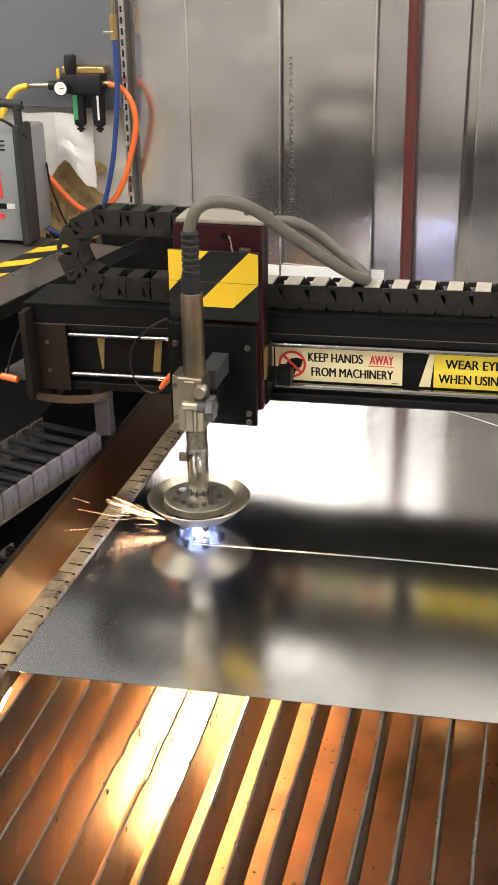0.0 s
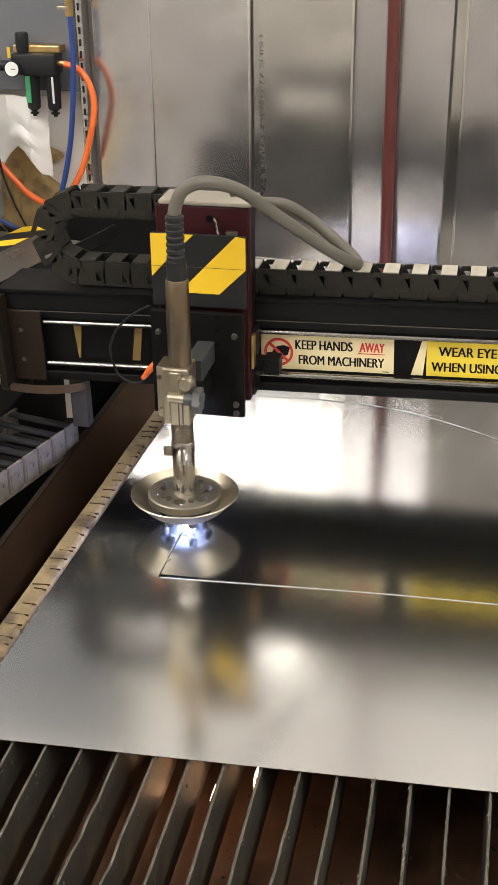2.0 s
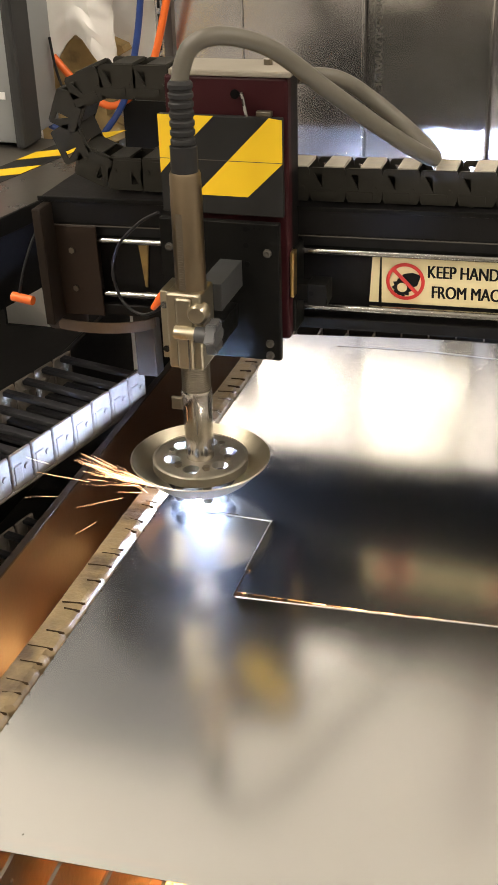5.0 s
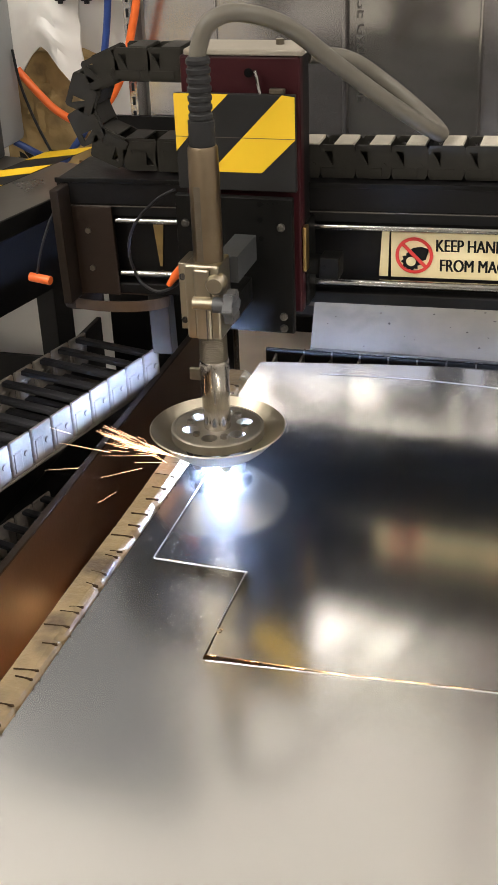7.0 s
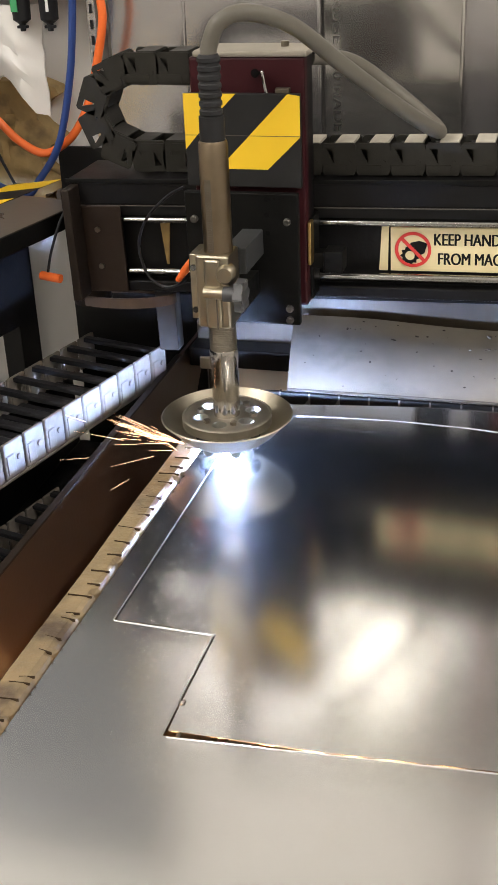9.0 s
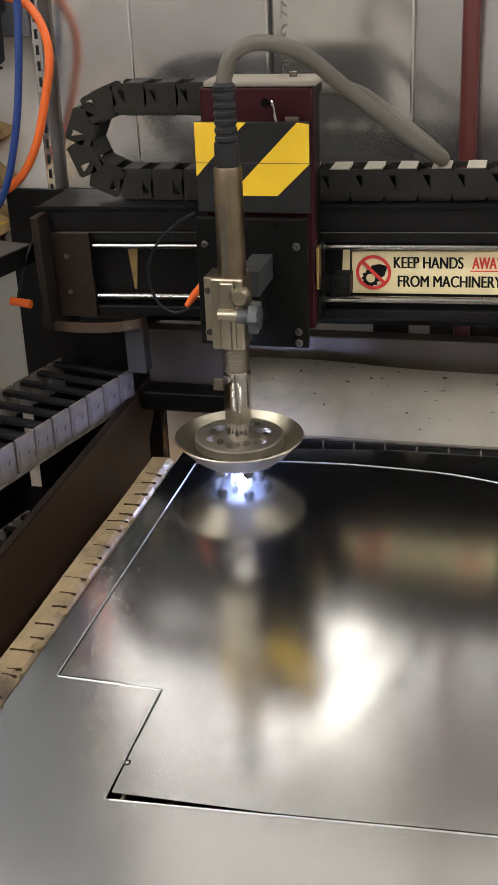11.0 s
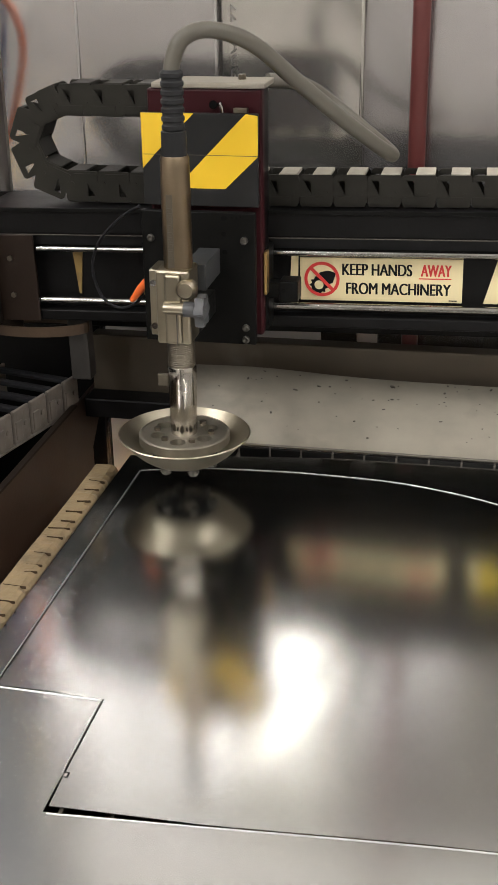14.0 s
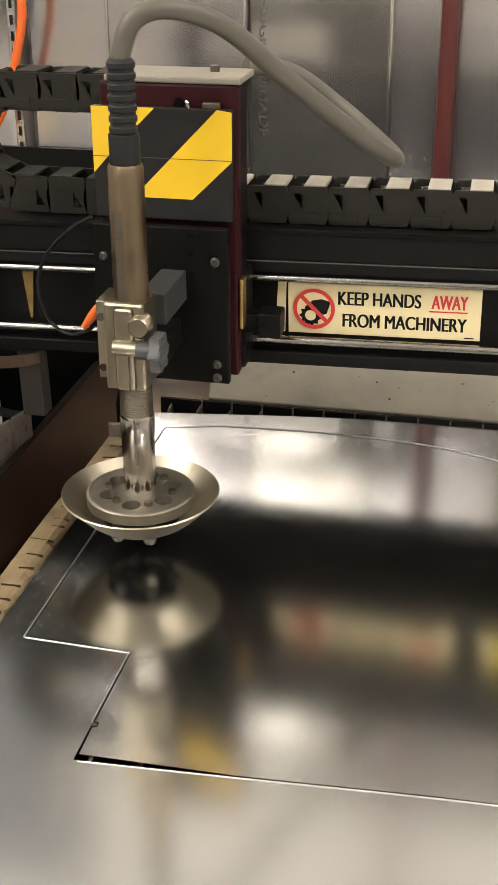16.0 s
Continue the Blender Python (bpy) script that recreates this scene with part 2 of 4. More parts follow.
def lathe(profile, seg=48):
    """profile: (radius, z) pairs turned about z."""
    bm = bmesh.new()
    rings = []
    for r, z in profile:
        rings.append([bm.verts.new((r * math.cos(2 * math.pi * k / seg), r * math.sin(2 * math.pi * k / seg), z)) for k in range(seg)])
    for a, b in zip(rings, rings[1:]):
        for k in range(seg):
            bm.faces.new((a[k], a[(k + 1) % seg], b[(k + 1) % seg], b[k]))
    return bm


def smooth_points(pts, n=8):
    pts = [Vector(p) for p in pts]
    out = []
    for i in range(len(pts) - 1):
        p0, p1, p2, p3 = pts[max(i - 1, 0)], pts[i], pts[i + 1], pts[min(i + 2, len(pts) - 1)]
        for k in range(n):
            t = k / n
            out.append(0.5 * (2 * p1 + (p2 - p0) * t + (2 * p0 - 5 * p1 + 4 * p2 - p3) * t * t + (3 * p1 - p0 - 3 * p2 + p3) * t ** 3))
    out.append(pts[-1])
    return out


def tube(pts, r, n=8, seg=14):
    """A round tube along a smooth line."""
    bm = bmesh.new()
    ps = smooth_points(pts, n)
    rings, up = [], Vector((0.12, 0.31, 0.94))
    for i, p in enumerate(ps):
        d = (ps[min(i + 1, len(ps) - 1)] - ps[max(i - 1, 0)]).normalized()
        u = d.cross(up)
        if u.length < 1e-3:
            u = d.cross(Vector((1, 0, 0)))
        u.normalize()
        w = d.cross(u).normalized()
        rr = r(i / (len(ps) - 1)) if callable(r) else r
        rings.append([bm.verts.new(p + rr * (math.cos(2 * math.pi * k / seg) * u + math.sin(2 * math.pi * k / seg) * w)) for k in range(seg)])
    for a, b in zip(rings, rings[1:]):
        for k in range(seg):
            bm.faces.new((a[k], a[(k + 1) % seg], b[(k + 1) % seg], b[k]))
    bm.faces.new(rings[0])
    bm.faces.new(list(reversed(rings[-1])))
    return bm


def prism(outline, h0, h1, axis="z", holes=()):
    """A plate with the given outline (and holes), between h0 and h1 along an axis."""
    bm = bmesh.new()
    edges = []
    for loop in (outline, *holes):
        vs = [bm.verts.new((p[0], p[1], h0)) for p in loop]
        edges += [bm.edges.new((vs[i], vs[(i + 1) % len(vs)])) for i in range(len(vs))]
    bmesh.ops.triangle_fill(bm, edges=edges, use_beauty=True)
    r = bmesh.ops.extrude_face_region(bm, geom=list(bm.faces))
    for v in r["geom"]:
        if isinstance(v, bmesh.types.BMVert):
            v.co.z = h1
    if axis == "y":
        for v in bm.verts:
            v.co = Vector((v.co.x, v.co.z, v.co.y))
    if axis == "x":
        for v in bm.verts:
            v.co = Vector((v.co.z, v.co.x, v.co.y))
    return bm


def finish(bm, material, smooth=False, angle=40):
    bmesh.ops.recalc_face_normals(bm, faces=bm.faces)
    me = bpy.data.meshes.new("mesh")
    if smooth:
        for f in bm.faces:
            f.smooth = True
        for e in bm.edges:
            if len(e.link_faces) == 2 and e.calc_face_angle(0) > radians(angle):
                e.smooth = False
    bm.to_mesh(me)
    bm.free()
    for m in material if isinstance(material, (list, tuple)) else [material]:
        me.materials.append(m)
    return me


def part(name, bm, material, parent=None, label="", smooth=False):
    ob = new(name, finish(bm, material, smooth))
    ob.parent = parent
    return tagged(ob, label)


def thing(name, label, category, group="", kind="", loc=(0, 0, 0)):
    ob = new(name)
    ob.location = loc
    return tagged(ob, label, category, group, kind)


def solid(name, bm, material, label, category="", group="", kind="", smooth=False):
    return tagged(part(name, bm, material, None, "", smooth), label, category, group, kind)


def writing(name, body, width, height, m, material, parent=None, depth=0.0003, bold=0.0):
    """Words centred on x, fitted to a width and a capital's height; bold widens the strokes."""
    cu = bpy.data.curves.new("writing", "FONT")
    cu.body, cu.size, cu.extrude, cu.align_x = body, 1.0, 0.0, "CENTER"
    tmp = bpy.data.objects.new("writing", cu)
    scene.collection.objects.link(tmp)
    flat = bpy.data.meshes.new_from_object(tmp.evaluated_get(bpy.context.evaluated_depsgraph_get()))
    bpy.data.objects.remove(tmp)
    xs, ys = [v.co.x for v in flat.vertices], [v.co.y for v in flat.vertices]
    kx, ky = (width - 2 * bold) / (max(xs) - min(xs)), height / max(ys)
    mid = (max(xs) + min(xs)) / 2
    bm = bmesh.new()
    for i, dx in enumerate((-bold, -bold / 3, bold / 3, bold) if bold else (0.0,)):
        n = len(bm.verts)
        bm.from_mesh(flat)
        for v in list(bm.verts)[n:]:
            v.co = Vector(((v.co.x - mid) * kx + dx, v.co.y * ky, depth - 0.00004 * i))
    bpy.data.meshes.remove(flat)
    me = bpy.data.meshes.new("writing")
    bm.to_mesh(me)
    bm.free()
    me.materials.append(material)
    ob = new(name, me)
    ob.parent = parent
    ob.matrix_local = m
    return ob


rnd = random.Random(4)

# ---- the room ----
YW = 0.963
bm = bmesh.new()
bm_box(bm, -3.2, 3.6, -6.2, 3.0, -0.97, -0.85)
solid("floor", bm, M_CONC, "grey concrete workshop floor", "floor", kind="structure")
solid("ceiling", box(-3.2, 3.6, -6.2, 3.0, CEIL, CEIL + 0.1), M_CEIL, "white painted workshop ceiling", "ceiling", kind="structure")
solid("wall_west", box(-3.3, -3.2, -6.2, 3.0, -0.85, CEIL), M_ROOM, "pale painted workshop wall", "wall", kind="structure")
solid("wall_east", box(3.6, 3.7, -6.2, 3.0, -0.85, CEIL), M_ROOM, "pale painted workshop wall", "wall", kind="structure")
solid("wall_south", box(-3.2, 3.6, -6.3, -6.2, -0.85, CEIL), M_ROOM, "pale painted workshop wall", "wall", kind="structure")
solid("wall_north", box(-3.2, 3.6, YW + 0.03, YW + 0.15, -0.85, CEIL), M_WHITE, "whitewashed rough block wall", "wall", kind="structure")
for lx, ly, sx, sy, p in LAMPS:
    t = thing("ceiling_lamp", "unseen white ceiling lamp, lit", "ceiling lamp", "ceiling lamps", loc=(lx, ly, CEIL))
    part("housing", box(-sx / 2 - 0.02, sx / 2 + 0.02, -sy / 2 - 0.02, sy / 2 + 0.02, -0.06, 0, 0.004), M_CEIL, t)
    part("diffuser", box(-sx / 2, sx / 2, -sy / 2, sy / 2, -0.075, -0.06, 0.004), M_TUBE, t, "glowing diffuser")

# metal wall panels: left edge, right edge, depth, material, how far the right edge stands out
PANELS = [(-0.372, -0.258, 0.0, M_GALV2, 0.0), (-0.258, -0.060, 0.003, M_GALV2, 0.006), (-0.060, 0.138, 0.0, M_GALV, 0.0158), (0.138, 0.318, 0.002, M_GALV3, 0.027),
          (0.318, 0.345, 0.001, M_GALV, 0.0), (0.345, 0.80, 0.003, M_GALV2, 0.0), (0.8, 1.25, 0.0, M_GALV, 0.0), (1.25, 1.75, 0.003, M_GALV2, 0.0)]
CLAD_TOP = 0.9


def ramp(lo, hi, v):
    return max(0.0, min(1.0, (v - lo) / (hi - lo)))


cladding = thing("metal_cladding", "overlapping galvanised sheet panels covering the wall", "wall cladding", kind="structure")
for a, b, d, m, lean in PANELS:
    bm = bmesh.new()
    y = YW - d - 0.006
    # thin sheets that buckle a little
    nx, nz = 12, 30
    grid = []
    for i in range(nx + 1):
        x = a + (b + 0.004 - a) * i / nx
        col = []
        for j in range(nz + 1):
            z = -0.3 + (CLAD_TOP + 0.3) * j / nz
            dy = 0.0012 * math.sin(3.1 * z + 17 * a) * math.sin(math.pi * i / nx) + (lean if a != 0.138 else lean * (1 - ramp(0.42, 0.95, z))) * i / nx + (0.05 * max(0.0, min(0.25, z - 0.15)) * (1 - ramp(0.42, 0.95, z)) if a == 0.138 else 0.0)
            col.append(bm.verts.new((x, y - dy, z)))
        grid.append(col)
    for i in range(nx):
        for j in range(nz):
            bm.faces.new((grid[i][j], grid[i + 1][j], grid[i + 1][j + 1], grid[i][j + 1]))
    r = bmesh.ops.extrude_face_region(bm, geom=list(bm.faces))
    for v in r["geom"]:
        if isinstance(v, bmesh.types.BMVert):
            v.co.y += 0.0015
    for f in bm.faces:
        f.smooth = True
    bm_box(bm, b - 0.001, b + 0.0035, y - lean - 0.0045, y - lean - 0.0012, -0.3, 0.45 if a == 0.138 else CLAD_TOP, 0.001)
    part("panel", bm, m, cladding, smooth=True)
stamp = writing("stamped_text", "PRIME 22 GAUGE G90 MADE", 0.30, 0.014, pose(-0.041, YW - 0.0081, 0.448, 90, 90, 0), M_GREYINK, cladding, bold=0.0005)
pipe = thing("pipe", "maroon painted vertical steel pipe against the cladding", "pipe")
part("tube", cyl((0.221, YW - 0.045, -0.3), (0.211, YW - 0.043, 1.25), 0.0115, seg=24), M_PIPE, pipe, smooth=True)
part("elbow", tube([(0.2111, YW - 0.043, 1.24), (0.211, YW - 0.041, 1.275), (0.211, YW - 0.01, 1.29), (0.211, YW + 0.035, 1.29)], 0.0125, 6, 16), M_PIPE, pipe, smooth=True)

# ---- the cutting table ----
table = thing("cutting_table", "dark steel plasma cutting table with burnt upright slats", "cutting table")
SY0, SY1, PITCH = -0.95, 0.686, 0.0407
SX = 0.0587


def slat_mesh(seed):
    """An upright steel strip with a scorched, nicked top edge and dross beads."""
    r = random.Random(seed)
    bm = bmesh.new()
    n = 60
    top, low = [], []
    for i in range(n + 1):
        y = SY0 + (SY1 - SY0) * i / n
        nick = r.uniform(0, 0.0022) + (r.uniform(0.002, 0.006) if r.random() < 0.07 else 0)
        lean = 0.0012 * math.sin(i * 0.35 + seed)
        top.append([bm.verts.new((s * 0.0015 + lean, y, -0.0025 - nick)) for s in (-1, 1)])
        low.append([bm.verts.new((s * 0.0017, y, -0.085)) for s in (-1, 1)])
    for i in range(n):
        bm.faces.new((top[i][0], top[i][1], top[i + 1][1], top[i + 1][0]))
        bm.faces.new((top[i][0], top[i + 1][0], low[i + 1][0], low[i][0]))
        bm.faces.new((top[i][1], low[i][1], low[i + 1][1], top[i + 1][1]))
        bm.faces.new((low[i][0], low[i + 1][0], low[i + 1][1], low[i][1]))
    for _ in range(26):
        i = r.randrange(1, 28)
        v = top[i][r.randrange(2)].co
        s = r.uniform(0.0012, 0.003)
        bmesh.ops.create_icosphere(bm, subdivisions=1, radius=s, matrix=Matrix.Translation((v.x, v.y, v.z - r.uniform(0.0, 0.02))) @ Matrix.Diagonal((0.8, 1.2, 1.6, 1)))
    return finish(bm, M_SLAT)


SLATS = [slat_mesh(s) for s in range(5)]
for k in range(-4, 27):
    ob = new("slat", SLATS[k % 5])
    ob.parent = table
    ob.location = (SX + k * PITCH, 0, 0)

part("pan", box(-0.240, 1.2, -1.1, 0.82, -0.175, -0.16), M_PAN, table, "rust-brown debris pan under the slats")
part("rear_comb", prism([(-0.12, -0.11)] + [(1.15, -0.11), (1.15, 0.003), (-0.12, 0.003)], 0.687, 0.692, "y"), M_BLACK, table)
for k in range(-3, 24):
    part("slat_end", box(SX + k * PITCH - 0.0012, SX + k * PITCH + 0.0012, 0.6862, 0.6932, -0.03, 0.0042), M_ZINC, table)
part("front_bar", box(-0.19, 1.2, -1.16, -1.13, -0.3, -0.02, 0.003), M_SIDE, table)
# left edge: scorched ledge that carries the slat ends, and the tall splash plate outside it
nick = random.Random(9)
NR = 220
# outer top, inner top, bevel, inner foot, outer foot
rows_ = []
bm = bmesh.new()
for i in range(NR + 1):
    y = -0.9 + 1.5 * i / NR
    o = 0.0175 * (y + 0.4)
    bite = nick.uniform(0.002, 0.006) if nick.random() < 0.16 else nick.uniform(0.0, 0.0009)
    wob = 0.0008 * math.sin(y * 23) + nick.uniform(-0.0003, 0.0003)
    prof_ = [(-0.1650 + o, 0.0055 + wob), (-0.1440 + o, 0.0060 + wob), (-0.1388 + o - bite * 0.5, 0.0040 - bite), (-0.1362 + o - bite, -0.0008), (-0.1362 + o, -0.03), (-0.165 + o, -0.03)]
    rows_.append([bm.verts.new((px, y, pz)) for px, pz in prof_])
for a, b in zip(rows_, rows_[1:]):
    for k in range(6):
        bm.faces.new((a[k], b[k], b[(k + 1) % 6], a[(k + 1) % 6]))
bm.faces.new(rows_[0])
bm.faces.new(list(reversed(rows_[-1])))
part("edge_rail", bm, M_RAIL, table, "scorched pale steel edge rail with burnt notches")
for i in range(46):
    y = -0.6 + 1.16 * (i + nick.uniform(0.1, 0.9)) / 46
    w = nick.uniform(0.012, 0.025)
    x1 = -0.1384
    x0 = max(x1 - w, -0.1645)
    sl, th = nick.uniform(-0.003, 0.004), nick.uniform(0.0003, 0.0009)
    o = 0.0175 * (y + 0.4)
    part("burn_notch", prism([(x0 + o, y + sl), (x1 + o, y), (x1 + o + 0.0012, y + th), (x0 + o, y + sl + th * 0.6)], 0.0040, 0.0070), M_SCORCH, table)
part("splash_plate", prism([(-1.05, -0.32), (0.86, -0.32), (0.86, -0.09), (0.95, -0.001), (0.86, -0.001), (-1.05, -0.001)], -0.247, -0.242, "x"),
     M_SPLASH, table, "tall dark steel splash plate along the table edge")
part("splash_lip", box(-0.2495, -0.2400, -1.05, 0.80, -0.0025, 0.0012, 0.0010), M_SIDE, table)
part("back_bar", box(-0.24, 1.3, 0.875, 0.905, -0.01, 0.082, 0.003), M_BACKBAR, table, "brown steel bar along the back of the table")
part("back_foot", box(-0.24, -0.07, 0.83, 0.872, -0.03, 0.0, 0.003), M_BLACK, table)
part("back_cloth", box(-0.24, 0.17, 0.946, 0.952, -0.3, 0.16), M_WHITE, table)
for x in (-0.26, 1.25):
    for y in (-1.1, 0.9):
        part("leg", box(x - 0.03, x + 0.03, y - 0.03, y + 0.03, -0.85, -0.3, 0.003), M_BLACK, table)
part("side_beam", box(-0.29, -0.23, -1.15, 0.95, -0.36, -0.3, 0.003), M_BLACK, table)
part("side_beam", box(1.22, 1.28, -1.15, 0.95, -0.36, -0.3, 0.003), M_BLACK, table)

# dusty tray behind the sheet, sagging like loose sheet metal
bm = bmesh.new()
nx, ny = 40, 14
g = [[None] * (ny + 1) for _ in range(nx + 1)]
for i in range(nx + 1):
    for j in range(ny + 1):
        x = -0.055 + 1.2 * i / nx
        v = j / ny
        x0 = x - 0.025 * v * (1 if i == 0 else 0)
        z = 0.006 + 0.040 * v + 0.008 * math.sin(v * 3.1) + 0.008 * math.exp(-((x - 0.0) / 0.12) ** 2) * v - 0.006 * v * x
        g[i][j] = bm.verts.new((x0, 0.694 + 0.158 * v, z))
for i in range(nx):
    for j in range(ny):
        bm.faces.new((g[i][j], g[i + 1][j], g[i + 1][j + 1], g[i][j + 1]))
r = bmesh.ops.extrude_face_region(bm, geom=list(bm.faces))
for v in r["geom"]:
    if isinstance(v, bmesh.types.BMVert):
        v.co.z -= 0.003
tray = thing("debris_tray", "dusty sagging sheet steel tray behind the slats", "tray")
part("tray_sheet", bm, M_TRAY, tray, smooth=True)
part("front_fold", tube([(-0.055 + 0.2 * k, 0.6935, 0.0045 + 0.0006 * (k % 2)) for k in range(7)], 0.0022, 4, 8), M_SLAT, tray, "dark folded front edge", smooth=True)


def tray_z(x, y):
    v = (y - 0.694) / 0.158
    return 0.006 + 0.040 * v + 0.008 * math.sin(v * 3.1) + 0.008 * math.exp(-(x / 0.12) ** 2) * v - 0.006 * v * x


bm = bmesh.new()
cr = random.Random(21)
for _ in range(110):
    x, y = cr.uniform(-0.05, 0.7), cr.uniform(0.70, 0.845)
    s = cr.choice([0.0007, 0.0009, 0.0012, 0.0018]) if cr.random() < 0.96 else 0.003
    bmesh.ops.create_icosphere(bm, subdivisions=1, radius=s, matrix=Matrix.Translation((x, y, tray_z(x, y) + s * 0.3)) @ pose(0, 0, 0, 0, 0, cr.uniform(0, 180)) @ Matrix.Diagonal((cr.uniform(1, 2.6), 1, 0.6, 1)))
for _ in range(220):
    x, y = cr.uniform(-0.05, 0.5), cr.uniform(-1.0, -0.2)
    s = cr.choice([0.0007, 0.001, 0.0014, 0.002])
    bmesh.ops.create_icosphere(bm, subdivisions=1, radius=s, matrix=Matrix.Translation((x, y, -0.16 + s * 0.3)) @ pose(0, 0, 0, 0, 0, cr.uniform(0, 180)) @ Matrix.Diagonal((cr.uniform(1, 2.6), 1, 0.6, 1)))
solid("slag_crumbs", bm, M_DUST, "dark slag crumbs lying on the tray and pan", "debris", kind="stuff")

# ---- the sheet and its cut ----
C1, C3, N2, C4, C5, N3 = (0.006, -0.008), (0.008, 0.137), (-0.0335, 0.1405), (-0.094, 0.1405), (-0.09, 0.602), (-0.026, 0.620)
ARC = [(0.017, 0.6235), (0.106, 0.6275), (0.21, 0.6215), (0.27, 0.609), (0.33, 0.588), (0.40, 0.552), (0.47, 0.508), (0.57, 0.430), (0.75, 0.28), (0.92, 0.10)]
BOTTOM_R = (0.97, 0.02)
KERF = 0.0015
LOWER = [C1, (0.135, -0.001), (0.29, 0.008), (0.44, 0.012), BOTTOM_R]
cut = LOWER + ARC[::-1] + [N3, C5, C4, N2, (-0.0335, 0.138), C3, (0.0065, 0.0385), (0.0105, 0.0385), (0.0105, 0.033), (0.0065, 0.033)]


def offset_loop(loop, d):
    out = []
    n = len(loop)
    for i in range(n):
        a, b, c = Vector(loop[i - 1]), Vector(loop[i]), Vector(loop[(i + 1) % n])
        n1 = Vector(((b - a).y, -(b - a).x)).normalized()
        n2 = Vector(((c - b).y, -(c - b).x)).normalized()
        m = n1 + n2
        m = m / max(0.35, m.dot(m) / 2) if m.length > 1e-6 else n1
        out.append((b + m * d).to_tuple())
    return out


outer_hole = offset_loop(cut, KERF / 2)
inner = offset_loop(cut, -KERF / 2)
# the loosened corner has sprung back a little from the near cut
inner[0] = (inner[0][0] + 0.001, inner[0][1] + 0.006)
SHEET = [(-0.1345, -0.372), (0.48, -0.346), (1.12, -0.319), (1.12, 0.735), (0.32, 0.693), (0.2, 0.686), (0.05, 0.669), (-0.1165, 0.646)]
T_SH = 0.0009
sheet = thing("steel_sheet", "large bright galvanised steel sheet lying on the slats", "metal sheet")
part("skeleton", prism(SHEET, -T_SH, 0, holes=[outer_hole]), M_SHEET, sheet)
part("cut_panel", prism(inner, -T_SH, 0.0), M_SHEET, sheet, "bright panel being cut out of the sheet")
# raised burr beads beside the finished cuts
for pts in ([(x + 0.003, y - 0.0018, 0.0003) for x, y in LOWER], [(x, y + 0.0018, 0.0003) for x, y in [N3] + ARC]):
    part("burr", tube(pts, 0.0006, 3, 6), M_BURR, sheet)

# slugs: slivers of sheet in the kerf that drop out as the torch passes
SLUGS = []


def slug(a, b, wa, wb, t):
    a, b = Vector((*a, 0)), Vector((*b, 0))
    mid = (a + b) / 2
    d = (b - a).normalized()
    nrm = Vector((-d.y, d.x, 0))
    loop = [a - nrm * wa[0], b - nrm * wb[0], b + nrm * wb[1], a + nrm * wa[1]]
    bm = prism([(p.x - mid.x, p.y - mid.y) for p in loop], -T_SH, 0.0)
    ob = solid("kerf_slug", bm, M_SHEET, "thin sliver of sheet steel in the cut line", "metal sliver", "slivers of the cut")
    ob.location = mid
    SLUGS.append((ob, mid, t))


def slug_line(a, b, t0, t1, n):
    a, b = Vector(a), Vector(b)
    for k in range(n):
        p, q = a.lerp(b, k / n), a.lerp(b, (k + 1) / n)
        slug(p, q, (KERF / 2,) * 2, (KERF / 2,) * 2, t0 + (t1 - t0) * (k + 0.5) / n)


slug_line(C1, (0.0065, 0.033), 0.0, 0.25, 3)
slug_line((0.0065, 0.0385), C3, 0.3, 1.3, 6)
slug_line(C3, C4, 2.1, 4.0, 6)
slug_line(C4, C5, 4.3, 10.1, 28)
slug_line(C5, N3, 10.2, 11.0, 6)
bm = prism([(C1[0], C1[1] + 0.0016), (C1[0], C1[1] + 0.0068), (0.135, 0.0)], -T_SH - 0.0004, -0.0004)
wedge = solid("kerf_slug", bm, M_SHEET, "thin wedge of sheet steel at the cut corner", "metal sliver", "slivers of the cut")
SLUGS.append((wedge, Vector((0, 0, 0)), 1.9))

BURRS = []


def burr_line(a, b, t0, t1, n):
    a, b = Vector((*a, 0)), Vector((*b, 0))
    side = Vector((-(b - a).y, (b - a).x, 0)).normalized() * (KERF / 2 + 0.0006)
    for k in range(n):
        p, q = a.lerp(b, k / n), a.lerp(b, (k + 1) / n)
        mid = (p + q) / 2
        for sg in (1,):
            o = mid + side * sg
            ob = solid("cut_burr", tube([p - mid, (p - mid) * 0.3 + Vector((0, 0, 0.0002)), q - mid], 0.0005, 3, 6), M_BURR, "thin bright burr along the cut edge", "metal burr", "burrs of the cut")
            ob.location = o
            BURRS.append((ob, o, t0 + (t1 - t0) * (k + 0.5) / n))


burr_line((0.0065, 0.0385), C3, 0.3, 1.3, 3)
burr_line(C3, C4, 2.1, 4.0, 3)
burr_line(C4, C5, 4.3, 10.1, 10)
burr_line(C5, N3, 10.2, 11.0, 2)

